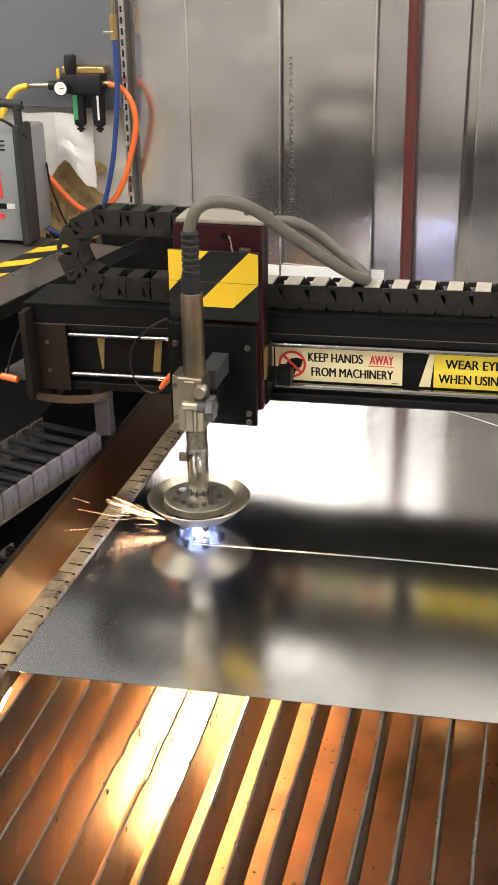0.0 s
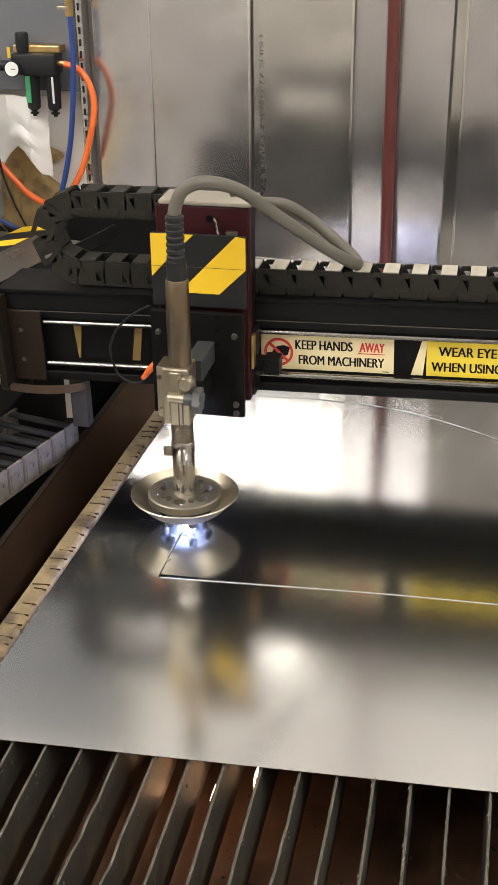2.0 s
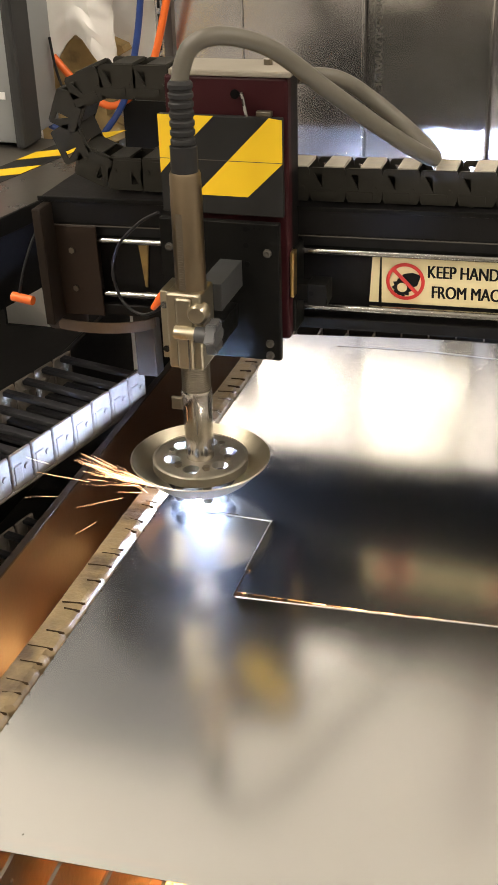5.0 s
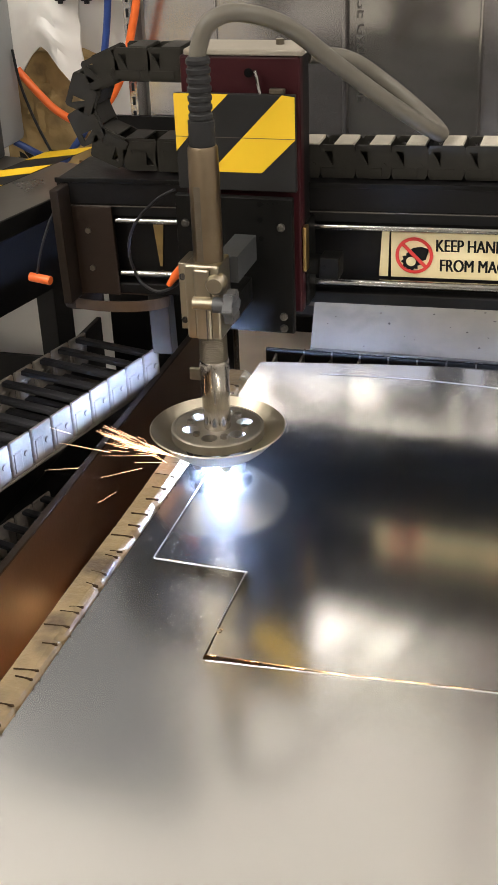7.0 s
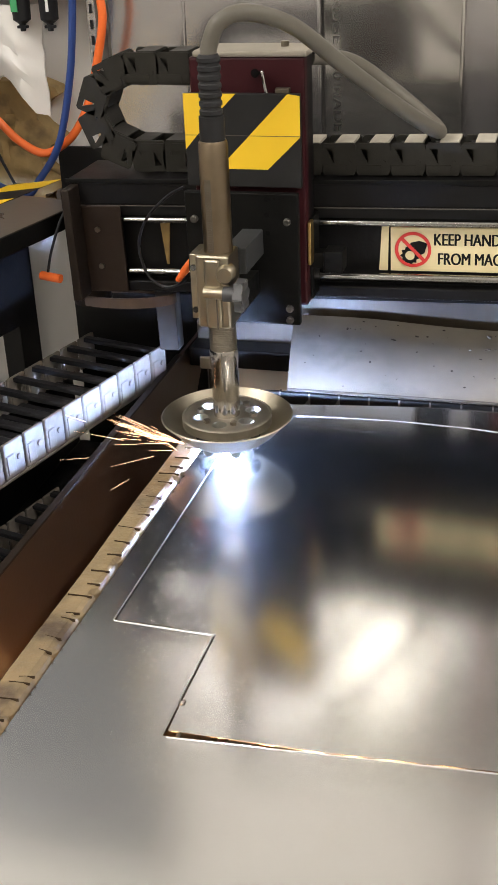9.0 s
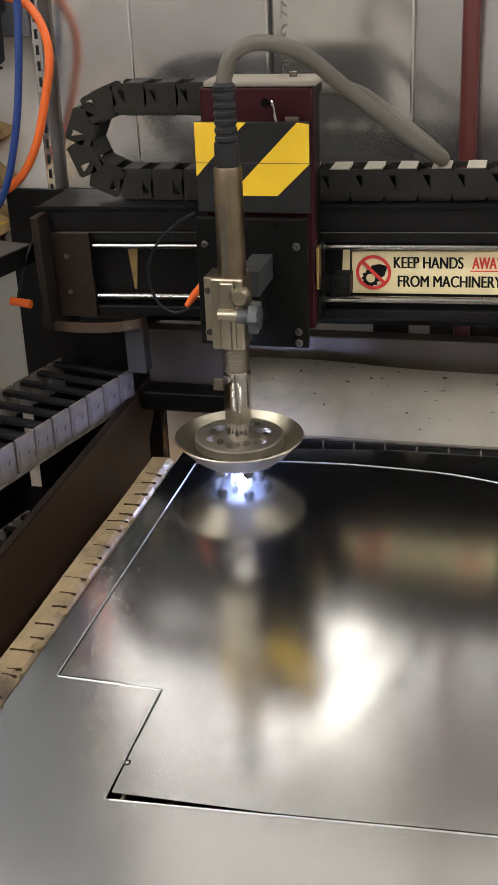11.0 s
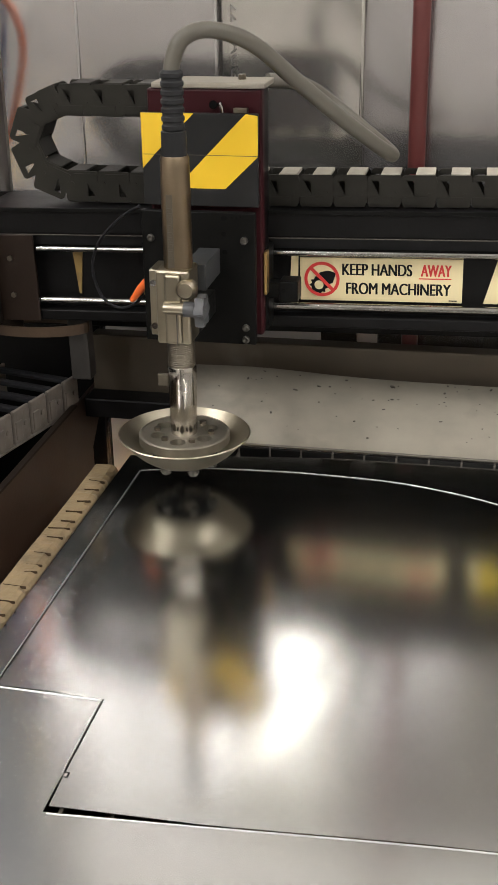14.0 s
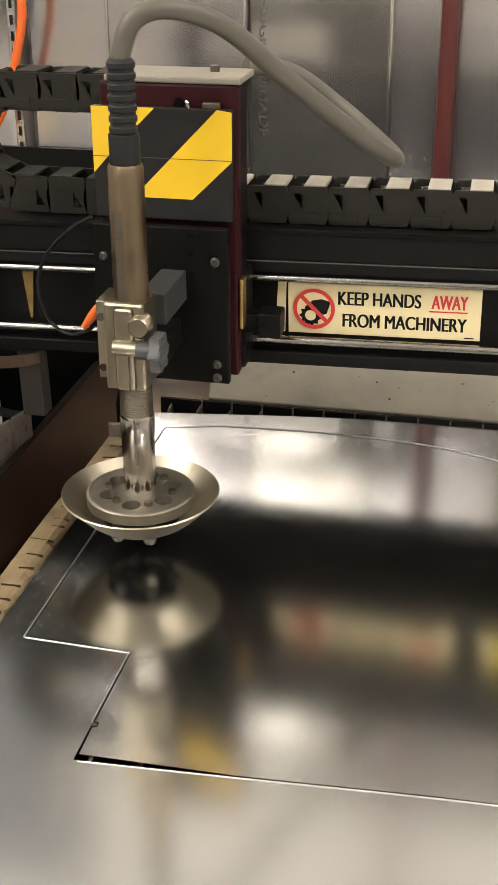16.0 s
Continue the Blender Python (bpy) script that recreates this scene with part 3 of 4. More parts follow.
# ---- the side shelf with the power source ----
# added black plates that keep the bright wall dark behind the table end
screen = thing("dark_backing", "black plates added to darken the background behind the table end", "screen")
part("darkening_plate", box(-0.47, -0.25, 0.945, 0.953, -0.5, 0.27), M_BLACK, screen)
part("darkening_plate", box(-1.2, -0.582, 0.945, 0.953, -0.8, -0.165), M_BLACK, screen)
part("darkening_plate", box(-1.2, -0.742, 0.935, 0.943, -0.16, 0.25), M_BLACK, screen)
shelf = thing("side_shelf", "black steel shelf beside the table with hazard tape", "shelf")
part("top", box(-0.86, -0.312, -0.9, 0.78, 0.283, 0.303, 0.003), M_SHELF, shelf)
part("lip", box(-0.314, -0.308, -0.9, 0.900, 0.279, 0.305, 0.002), M_BLACKPLATE, shelf)
part("apron", box(-0.45, -0.445, -0.9, 0.8, 0.105, 0.283), M_BLACK, shelf)
part("upright", box(-0.60, -0.56, 0.90, 0.95, -0.85, 0.283, 0.002), M_BLACK, shelf)
part("upright", box(-0.60, -0.56, -0.85, -0.80, -0.85, 0.283, 0.002), M_BLACK, shelf)
part("tape", box(-0.475, -0.42, -0.6, 0.83, 0.3032, 0.3038), M_HBLACK, shelf)
for k in range(12):
    y = -0.5 + k * 0.115
    part("tape_stripe", prism([(-0.475, y), (-0.42, y + 0.055), (-0.42, y + 0.105), (-0.475, y + 0.05)], 0.3039, 0.3044), M_YELLOW, shelf)

shelf.matrix_world = pose(-0.2128, -0.0537, -0.0690, 0, 0, -12)

cutter = thing("plasma_power_source", "grey plasma cutter power source with a black handle", "power source", loc=(-0.6284, 0.8388, 0.2375))
cutter.scale = (1.094,) * 3
part("case", box(-0.24, 0.06, -0.09, 0.05, 0.004, 0.21, 0.008), M_CUTTER, cutter, smooth=True)
part("front_frame", box(0.056, 0.072, -0.10, -0.04, 0.0, 0.225, 0.006), M_CUTTERD, cutter)
part("handle", tube([(0.064, -0.08, 0.2), (0.062, -0.08, 0.25), (0.05, -0.08, 0.262), (-0.2, -0.08, 0.265), (-0.23, -0.08, 0.2)], 0.008, 6, 10), M_CUTTERD, cutter, smooth=True)
for k in range(12):
    part("grip_rib", box(-0.17 + k * 0.017, -0.162 + k * 0.017, -0.089, -0.071, 0.262, 0.276, 0.001), M_BLACKPLAS, cutter)
part("panel_recess", box(-0.22, -0.012, -0.0935, -0.089, 0.09, 0.17, 0.002), M_BLACKPLAS, cutter)
part("panel_recess", box(-0.22, 0.0, -0.0935, -0.089, 0.012, 0.062, 0.002), M_BLACKPLAS, cutter)
for k in range(3):
    part("vent_slot", box(0.012, 0.036, -0.0915, -0.089, 0.178 + k * 0.008, 0.181 + k * 0.008), M_BLACKPLAS, cutter)
for x0, z0 in ((-0.004, 0.128), (0.013, 0.128), (-0.004, 0.088), (0.013, 0.088)):
    part("red_bar", box(x0, x0 + 0.009, -0.0915, -0.089, z0, z0 + 0.034), M_RED, cutter)
part("red_bar", box(0.003, 0.014, -0.0915, -0.089, 0.14, 0.147), M_RED, cutter)
for k, (w, m_) in enumerate(((0.03, M_INK), (0.016, M_LIGHTTXT))):
    part("print_bar", box(-0.002 + k * 0.031, -0.002 + k * 0.031 + w, -0.0915, -0.089, 0.068, 0.078), m_, cutter)
part("badge", box(0.0, 0.022, -0.0915, -0.089, 0.048, 0.058), M_RED, cutter)
solid("power_lead", tube([(-0.6382, 0.7349, 0.4700), (-0.5944, 0.7403, 0.4940), (-0.5397, 0.7458, 0.4590)], 0.003, 8, 8), M_BLACKPLAS, "thin black lead lying over the power source", "cable", smooth=True)

# ---- air supply on the wall ----
board = solid("grey_board", box(-0.9, -0.405, YW - 0.02, YW + 0.03, 0.487, 1.25, 0.002), M_GREYBOARD, "dark grey sheet board fixed to the wall", "board")
strip = thing("slotted_upright", "grey slotted steel shelf upright on the wall", "upright")
part("channel", box(-0.404, -0.390, YW - 0.012, YW + 0.028, 0.0, 1.25, 0.001), M_GALV2, strip)
for k in range(22):
    part("slot", box(-0.399, -0.395, YW - 0.0135, YW - 0.0115, 0.22 + k * 0.022, 0.233 + k * 0.022), M_BLACKPLAS, strip)
bm = bmesh.new()
cl = random.Random(3)
n, k2 = 9, 9
gg = [[bm.verts.new((-0.63 + 0.16 * i / n, YW - 0.03 - 0.012 * math.sin(i * 1.1) - 0.01 * cl.random(), 0.478 - (0.13 + 0.03 * math.sin(i * 0.9)) * j / k2)) for j in range(k2 + 1)] for i in range(n + 1)]
for i in range(n):
    for j in range(k2):
        bm.faces.new((gg[i][j], gg[i + 1][j], gg[i + 1][j + 1], gg[i][j + 1]))
r = bmesh.ops.extrude_face_region(bm, geom=list(bm.faces))
for v in r["geom"]:
    if isinstance(v, bmesh.types.BMVert):
        v.co.y += 0.004
solid("hanging_cloth", bm, M_WHITE, "off-white creased cloth hanging under the board", "cloth", smooth=True)

reg = thing("air_regulator", "black twin-bowl air filter regulator with a round gauge", "air regulator", loc=(-0.482, 0.912, 0.541))
part("body", box(-0.04, 0.05, -0.02, 0.03, -0.018, 0.022, 0.005), M_BLACKPLAS, reg, smooth=True)
part("mount", box(-0.04, 0.055, 0.0, 0.036, 0.022, 0.036, 0.002), M_BRASSFIT, reg, "worn brass mounting plate")
part("knob", lathe([(0.0001, 0.022), (0.011, 0.022), (0.013, 0.03), (0.013, 0.056), (0.011, 0.06), (0.0001, 0.06)], 20), M_BLACKPLAS, reg, smooth=True).location = (-0.02, 0, 0)
for x in (-0.006, 0.037):
    ob = part("bowl", lathe([(0.0001, -0.098), (0.004, -0.098), (0.005, -0.088), (0.013, -0.082), (0.015, -0.02), (0.016, -0.015), (0.0001, -0.015)], 20), M_BLACKPLAS, reg, smooth=True)
    ob.location = (x, 0, 0)
    part("drain", box(x - 0.008, x + 0.008, -0.004, 0.004, -0.094, -0.090, 0.001), M_BLACKPLAS, reg)
part("label_strip", box(-0.014, -0.004, -0.0172, -0.0155, -0.07, -0.02), M_GREEN, reg)
part("label_strip", box(0.040, 0.044, -0.0172, -0.0155, -0.07, -0.02), M_LIGHTTXT, reg)
g_ = part("gauge", cyl((-0.032, -0.034, -0.004), (-0.032, -0.02, -0.004), 0.0155, seg=28), M_BLACKPLAS, reg, smooth=True)
part("dial", cyl((-0.032, -0.0352, -0.004), (-0.032, -0.034, -0.004), 0.0135, seg=28), M_DIAL, g_)
part("needle", box(-0.033, -0.024, -0.0362, -0.0354, -0.0045, -0.0033), M_INK, g_)
part("inlet", cyl((-0.07, 0, -0.003), (-0.04, 0, -0.003), 0.010, seg=16), M_BLACKPLAS, reg, smooth=True)
part("coupling", cyl((-0.115, 0, -0.004), (-0.07, 0, -0.003), 0.0055, seg=14), M_SILVER, reg, smooth=True)
part("outlet", cyl((0.05, 0, 0.004), (0.066, 0, 0.004), 0.005, seg=14), M_BRASSFIT, reg, smooth=True)
part("tag", box(-0.052, -0.046, -0.002, 0.0, 0.012, 0.032), M_YELLOW, reg)
solid("orange_hose", tube([(-0.4170, 0.9080, 0.5440), (-0.3879, 0.9050, 0.5347), (-0.3675, 0.9050, 0.5056), (-0.3610, 0.9050, 0.4625), (-0.3748, 0.9050, 0.4033), (-0.3952, 0.9050, 0.3425), (-0.4261, 0.9050, 0.2952), (-0.4708, 0.9050, 0.2693), (-0.5086, 0.9050, 0.2834), (-0.5388, 0.9050, 0.3110), (-0.5704, 0.9050, 0.3467)], 0.0062, 10, 12),
      M_ORANGE, "bright orange air hose looping from the regulator", "hose", smooth=True)
solid("blue_hose", tube([(-0.3921, 0.8900, 0.6380), (-0.3920, 0.8900, 0.5510), (-0.4027, 0.8900, 0.4451), (-0.4176, 0.8900, 0.3649), (-0.4427, 0.8900, 0.2852), (-0.4798, 0.8900, 0.2329), (-0.5100, 0.8900, 0.2081), (-0.5750, 0.8750, 0.2410)], 0.0055, 10, 12),
      M_BLUE, "dark blue air hose hanging from a valve", "hose", smooth=True)
solid("hanging_lead", tube([(-0.5570, 0.8700, 0.3830), (-0.5502, 0.8700, 0.3308), (-0.5312, 0.8700, 0.2722), (-0.5042, 0.8700, 0.2141)], 0.0022, 6, 8), M_BLACKPLAS, "thin black lead hanging behind the power source", "cable", smooth=True)
# torn wall insulation showing brown through the white facing
bm = bmesh.new()
ir = random.Random(31)
n, k2 = 16, 22
gg = [[bm.verts.new((-0.63 + 0.135 * i / n + (0.02 * math.sin(j * 0.9) + 0.012 * ir.random() if i == n else 0), YW - 0.006 - 0.016 * math.sin(math.pi * i / n) ** 0.5 * math.sin(math.pi * j / k2) ** 0.5 * ir.uniform(0.4, 1.2), 0.365 - 0.21 * j / k2)) for j in range(k2 + 1)] for i in range(n + 1)]
for i in range(n):
    for j in range(k2):
        bm.faces.new((gg[i][j], gg[i + 1][j], gg[i + 1][j + 1], gg[i][j + 1]))
r = bmesh.ops.extrude_face_region(bm, geom=list(bm.faces))
for v in r["geom"]:
    if isinstance(v, bmesh.types.BMVert):
        v.co.y = YW + 0.0298
solid("wall_insulation", bm, M_WOOL, "torn patch of tan mineral wool showing on the wall", "insulation", smooth=True)
solid("yellow_hose", tube([(-0.6030, 0.9130, 0.5360), (-0.6350, 0.9080, 0.5240), (-0.6650, 0.8980, 0.4740), (-0.7050, 0.8880, 0.4140)], 0.007, 8, 12), M_YHOSE, "yellow air hose at the regulator inlet", "hose", smooth=True)
valve = thing("shutoff_valve", "brass shut-off valve above the blue hose", "valve", loc=(-0.393, 0.890, 0.634))
part("body", cyl((0, 0, 0), (0, 0, 0.05), 0.008, seg=8), M_BRASSFIT, valve)
part("stem", cyl((0, 0, 0.05), (0, 0, 0.3), 0.0055, seg=14), M_SILVER, valve, smooth=True)
part("lever", box(-0.02, 0.004, -0.012, -0.009, 0.012, 0.018, 0.001), M_SILVER, valve)

# ---- the gantry (its origin lies on the line of its front rods) ----
gantry = thing("gantry", "black steel gantry beam with polished rods and warning labels", "gantry")
XR = 1.2
part("top_box", box(-0.300, XR, -0.012, 0.10, 0.317, 0.351, 0.003), M_BLACK, gantry)
part("box_lip", box(-0.300, XR, -0.0145, -0.012, 0.3465, 0.3525, 0.0008), M_BLACKPLATE, gantry)
part("worn_edge", box(-0.300, XR, -0.0127, -0.0117, 0.3164, 0.3174), M_ZINC, gantry, "thin worn bright edge")
part("back_plate", box(-0.300, XR, 0.012, 0.02, 0.208, 0.317), M_BLACK, gantry)
# hidden block added to extend the gantry's dark reflection in the sheet
part("reflection_skirt", box(-0.300, XR, 0.1005, 0.130, 0.156, 0.300, 0.003), M_BLACK, gantry)
part("lower_channel", box(-0.300, XR, -0.008, 0.10, 0.199, 0.214, 0.002), M_BLACK, gantry)
# black strip stands for the shade in the recess under the top box
part("shadow_gap", box(-0.300, XR, 0.004, 0.012, 0.300, 0.317), M_RUBBER, gantry)
part("rod", cyl((-0.268, -0.004, 0.2965), (XR, -0.004, 0.2965), 0.0042, seg=16), M_CHROME, gantry, "polished steel guide rod", smooth=True)
part("rod", cyl((-0.268, -0.004, 0.2265), (XR, -0.004, 0.2265), 0.0048, seg=16), M_CHROME, gantry, "polished steel guide rod", smooth=True)
part("end_plate", box(-0.295, -0.283, -0.045, 0.11, 0.195, 0.345, 0.002), M_SIDE, gantry)
part("end_box", box(-0.283, -0.235, -0.01, 0.012, 0.205, 0.317, 0.002), M_SIDE, gantry)
# added plate carrying the arc's warm light as brown colour
part("arc_tinted_plate", box(-0.2825, -0.228, -0.0135, -0.0105, 0.199, 0.316, 0.001), M_ARCTINT, gantry, "added plate, tinted brown for warm arc light on the dark beam")
BELT = [(-0.245 + 0.075 * math.cos(w), 0.012 + 0.034 * math.sin(w)) for w in [2 * math.pi * k / 40 for k in range(40)]]
part("drive_belt", prism(BELT, 0.178, 0.192, holes=[[(-0.245 + (x + 0.245) * 0.965, 0.012 + (y - 0.012) * 0.93) for x, y in BELT]]), M_BELT, gantry, "flat brown drive belt loop under the beam")
part("belt_pulley", cyl((-0.292, 0.012, 0.176), (-0.292, 0.012, 0.2), 0.026, seg=28), M_SIDE, gantry, smooth=True)
for z in (0.285, 0.235):
    part("bolt", cyl((-0.262, -0.0165, z), (-0.262, -0.0130, z), 0.004, seg=6), M_DARKMETAL, gantry)
part("chain_post", box(-0.200, -0.172, 0.008, 0.033, 0.108, 0.2, 0.002), M_POST, gantry, "zinc-coated post holding the chain end")
part("sensor", cyl((-0.345, -0.03, 0.225), (-0.315, -0.034, 0.222), 0.006, seg=12), M_ORANGE, gantry, "orange capped sensor", smooth=True)
part("sensor_lead", tube([(-0.335, -0.03, 0.228), (-0.325, -0.03, 0.26), (-0.31, -0.02, 0.30), (-0.30, 0, 0.32)], 0.0018, 6, 8), M_BLACKPLAS, gantry, smooth=True)
part("tape_strip", prism([(-0.178, 0.232), (-0.183, 0.29), (-0.169, 0.29), (-0.175, 0.232)], 0.0098, 0.0112, "y"), M_OLDTAPE, gantry)
part("tape_strip", prism([(-0.088, 0.232), (-0.080, 0.29), (-0.068, 0.29), (-0.075, 0.232)], 0.0098, 0.0112, "y"), M_OLDTAPE, gantry)
part("tape_strip", prism([(0.108, 0.231), (0.112, 0.288), (0.121, 0.288), (0.119, 0.231)], 0.0098, 0.0112, "y"), M_SIGNW, gantry)
part("tape_strip", prism([(0.356, 0.231), (0.372, 0.288), (0.380, 0.288), (0.374, 0.231)], 0.0098, 0.0112, "y"), M_SIGNW, gantry)

# warning labels on the beam
lab = part("warning_label", box(0.123, 0.3295, 0.0090, 0.0112, 0.231, 0.2875, 0.0006), M_SIGNW, gantry, "cream safety label with black and red words")


def ring(cx, cz, r0, r1, y0, y1, n=40):
    return prism([(cx + r1 * math.cos(2 * math.pi * k / n), cz + r1 * math.sin(2 * math.pi * k / n)) for k in range(n)], y0, y1, "y",
                 holes=[[(cx + r0 * math.cos(2 * math.pi * k / n), cz + r0 * math.sin(2 * math.pi * k / n)) for k in range(n)]])


RX, RZ = 0.1515, 0.2595
part("gear_mark", prism([(RX - 0.004 + (0.0125 if k % 2 else 0.0095) * math.cos(2 * math.pi * k / 22), RZ - 0.008 + (0.0125 if k % 2 else 0.0095) * math.sin(2 * math.pi * k / 22)) for k in range(22)], 0.0082, 0.0089, "y",
                        holes=[[(RX - 0.004 + 0.006 * math.cos(2 * math.pi * k / 16), RZ - 0.008 + 0.006 * math.sin(2 * math.pi * k / 16)) for k in range(16)]]), M_INK, lab)
part("pictogram", prism([(RX - 0.009, RZ + 0.002), (RX + 0.001, RZ - 0.002), (RX + 0.006, RZ - 0.008), (RX + 0.014, RZ - 0.005), (RX + 0.018, RZ + 0.008), (RX + 0.008, RZ + 0.011), (RX - 0.002, RZ + 0.009)], 0.0080, 0.0088, "y"), M_INK, lab)
part("red_ring", ring(RX, RZ, 0.0188, 0.0228, 0.0072, 0.0079), M_RED, lab)
part("red_slash", prism([(RX - 0.0152, RZ + 0.0122), (RX - 0.0122, RZ + 0.0152), (RX + 0.0152, RZ - 0.0122), (RX + 0.0122, RZ - 0.0152)], 0.0070, 0.0078, "y"), M_RED, lab)
UPR = (90, 0, 0)
writing("label_text", "KEEP HANDS", 0.089, 0.0150, pose(0.222, 0.0086, 0.2652, *UPR), M_INK, lab, bold=0.0006)
writing("label_text", "AWAY", 0.0385, 0.0150, pose(0.2963, 0.0086, 0.2652, *UPR), M_RED, lab, bold=0.0006)
writing("label_text", "FROM MACHINERY", 0.133, 0.0150, pose(0.249, 0.0086, 0.2405, *UPR), M_INK, lab, bold=0.0006)
part("underline", box(0.275, 0.3155, 0.0082, 0.0088, 0.2615, 0.2628), M_RED, lab)
part("fine_print", box(0.313, 0.323, 0.0082, 0.0088, 0.2335, 0.2347), M_INK, lab)
lab2 = part("warning_label", box(0.379, 0.62, 0.0090, 0.0112, 0.231, 0.2875, 0.0006), M_SIGNY, gantry, "yellow safety label with black words")
writing("label_text", "WEAR EYE PROTECTION", 0.205, 0.0150, pose(0.499, 0.0086, 0.2645, *UPR), M_INK, lab2, bold=0.0006)
writing("label_text", "WHEN USING THIS MACHINE", 0.225, 0.0150, pose(0.499, 0.0086, 0.2395, *UPR), M_INK, lab2, bold=0.0006)


# ---- cable chains ----
def link_side(L, h):
    """The cheek of a chain link, stepped like the real one, in its own x-z plane."""
    return [(0, -h / 2 + 0.004), (0.002, -h / 2), (L * 0.92, -h / 2), (L * 0.98, -h / 2 + 0.006), (L * 1.02, h * 0.1), (L * 0.98, h / 2 - 0.003), (L * 0.94, h / 2), (0.003, h / 2), (0, h / 2 - 0.003)]


def chain_link(L, h, w, mside, mtop):
    bm = bmesh.new()
    for y in (0, w - 0.003):
        side = prism(link_side(L, h), y, y + 0.003, "y", holes=[[(L * 0.12, h * 0.32), (L * 0.34, h * 0.32), (L * 0.34, -h * 0.12)]])
        tmp = bpy.data.meshes.new("tmp")
        side.to_mesh(tmp)
        side.free()
        bm.from_mesh(tmp)
        bpy.data.meshes.remove(tmp)
        bm_box(bm, L * 0.02, L * 0.72, y - 0.0012 if y == 0 else y + 0.003, y if y == 0 else y + 0.0042, -h * 0.5 + 0.003, -h * 0.18)
        bm_cyl(bm, (L * 0.8, y - 0.001, -h * 0.1), (L * 0.8, y + 0.004, -h * 0.1), 0.0025, seg=10)
    nside = len(bm.faces)
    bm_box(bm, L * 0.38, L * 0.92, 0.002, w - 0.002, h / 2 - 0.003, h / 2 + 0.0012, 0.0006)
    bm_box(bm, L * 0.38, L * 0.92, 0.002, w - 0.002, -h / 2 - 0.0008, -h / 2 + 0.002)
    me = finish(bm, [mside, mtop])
    # top faces of the upper crossbar take the second material
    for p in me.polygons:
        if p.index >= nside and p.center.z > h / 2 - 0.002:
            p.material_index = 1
    return me


XL, XH, XW = 0.0424, 0.039, 0.050
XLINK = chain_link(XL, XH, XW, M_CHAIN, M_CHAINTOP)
LOOPLINK = chain_link(XL, XH, XW, M_CHAIN, M_CHAIN)
xchain = thing("beam_cable_chain", "dusty dark grey plastic cable chain on the beam", "cable chain")
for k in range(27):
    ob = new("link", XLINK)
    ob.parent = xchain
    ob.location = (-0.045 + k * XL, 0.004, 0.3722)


# ---- torch carriage: origin on the rod line, midway across its plate ----
carriage = thing("torch_carriage", "maroon torch carriage with a looped cable chain", "carriage")
part("back_plate", box(-0.064, 0.075, -0.064, -0.046, 0.205, 0.505, 0.003), M_MAROON, carriage)
part("top_cap", box(-0.058, 0.079, -0.066, -0.002, 0.505, 0.512, 0.002), M_TRAY, carriage, "dusty pale top cap")
part("cap_screw", cyl((0.045, -0.03, 0.512), (0.045, -0.03, 0.518), 0.005, seg=8), M_DARKMETAL, carriage)
part("side_cheek", box(0.064, 0.0735, -0.046, -0.012, 0.300, 0.505, 0.002), M_BLACK, carriage)
part("bearing_block", box(0.060, 0.0785, -0.046, -0.006, 0.207, 0.312, 0.003), M_BLACKPLATE, carriage)
part("brass_shim", box(0.0755, 0.080, -0.064, -0.048, 0.258, 0.312, 0.001), M_BRASSFIT, carriage)
blk = part("stop_block", box(0.094, 0.118, -0.06, -0.03, 0.248, 0.275, 0.002), M_BLACKPLATE, carriage)
part("hole", cyl((0.1, -0.0608, 0.2635), (0.1, -0.0598, 0.2635), 0.0028, seg=12), M_HOLE, blk)
part("stop_arm", box(0.076, 0.096, -0.05, -0.03, 0.25, 0.27, 0.001), M_BLACKPLATE, carriage)
part("hook", tube([(0.024, -0.066, 0.487), (0.028, -0.076, 0.49), (0.03, -0.074, 0.476), (0.034, -0.072, 0.458)], 0.0022, 6, 8), M_CHROME, carriage, "bright wire hook", smooth=True)
part("hook_hole", cyl((0.017, -0.0662, 0.487), (0.017, -0.0638, 0.487), 0.005, seg=14), M_HOLE, carriage)
part("rear_guide", box(-0.06, 0.075, -0.046, -0.014, 0.21, 0.30, 0.002), M_BLACK, carriage)
# looped chain from the carriage round to the beam; its bend travels half as far as the carriage
loop_chain = thing("loop_cable_chain", "dusty dark cable chain bent in a loop behind the carriage", "cable chain")
LC, LR = Vector((-0.198, 0, 0.4265)), 0.0543
turns = [LC + LR * Vector((math.cos(radians(w)), 0, math.sin(radians(w)))) for w in (90, 135, 180, 225, 270)]
turns = [Vector((turns[0].x + XL * n, 0, turns[0].z)) for n in (4, 3, 2, 1)] + turns + [Vector((turns[-1].x + XL * n, 0, turns[-1].z)) for n in (1, 2, 3)]
for a, b in zip(turns, turns[1:]):
    u = (a - b).normalized()
    ob = new("link", LOOPLINK)
    ob.parent = loop_chain
    ob.matrix_local = Matrix.Translation((b.x - u.x * 0.002, 0.0045, b.z - u.z * 0.002)) @ Matrix.Rotation(math.atan2(-u.z, u.x), 4, "Y") @ Matrix.Diagonal(((a - b).length / XL + 0.06, 0.985, 1, 1))

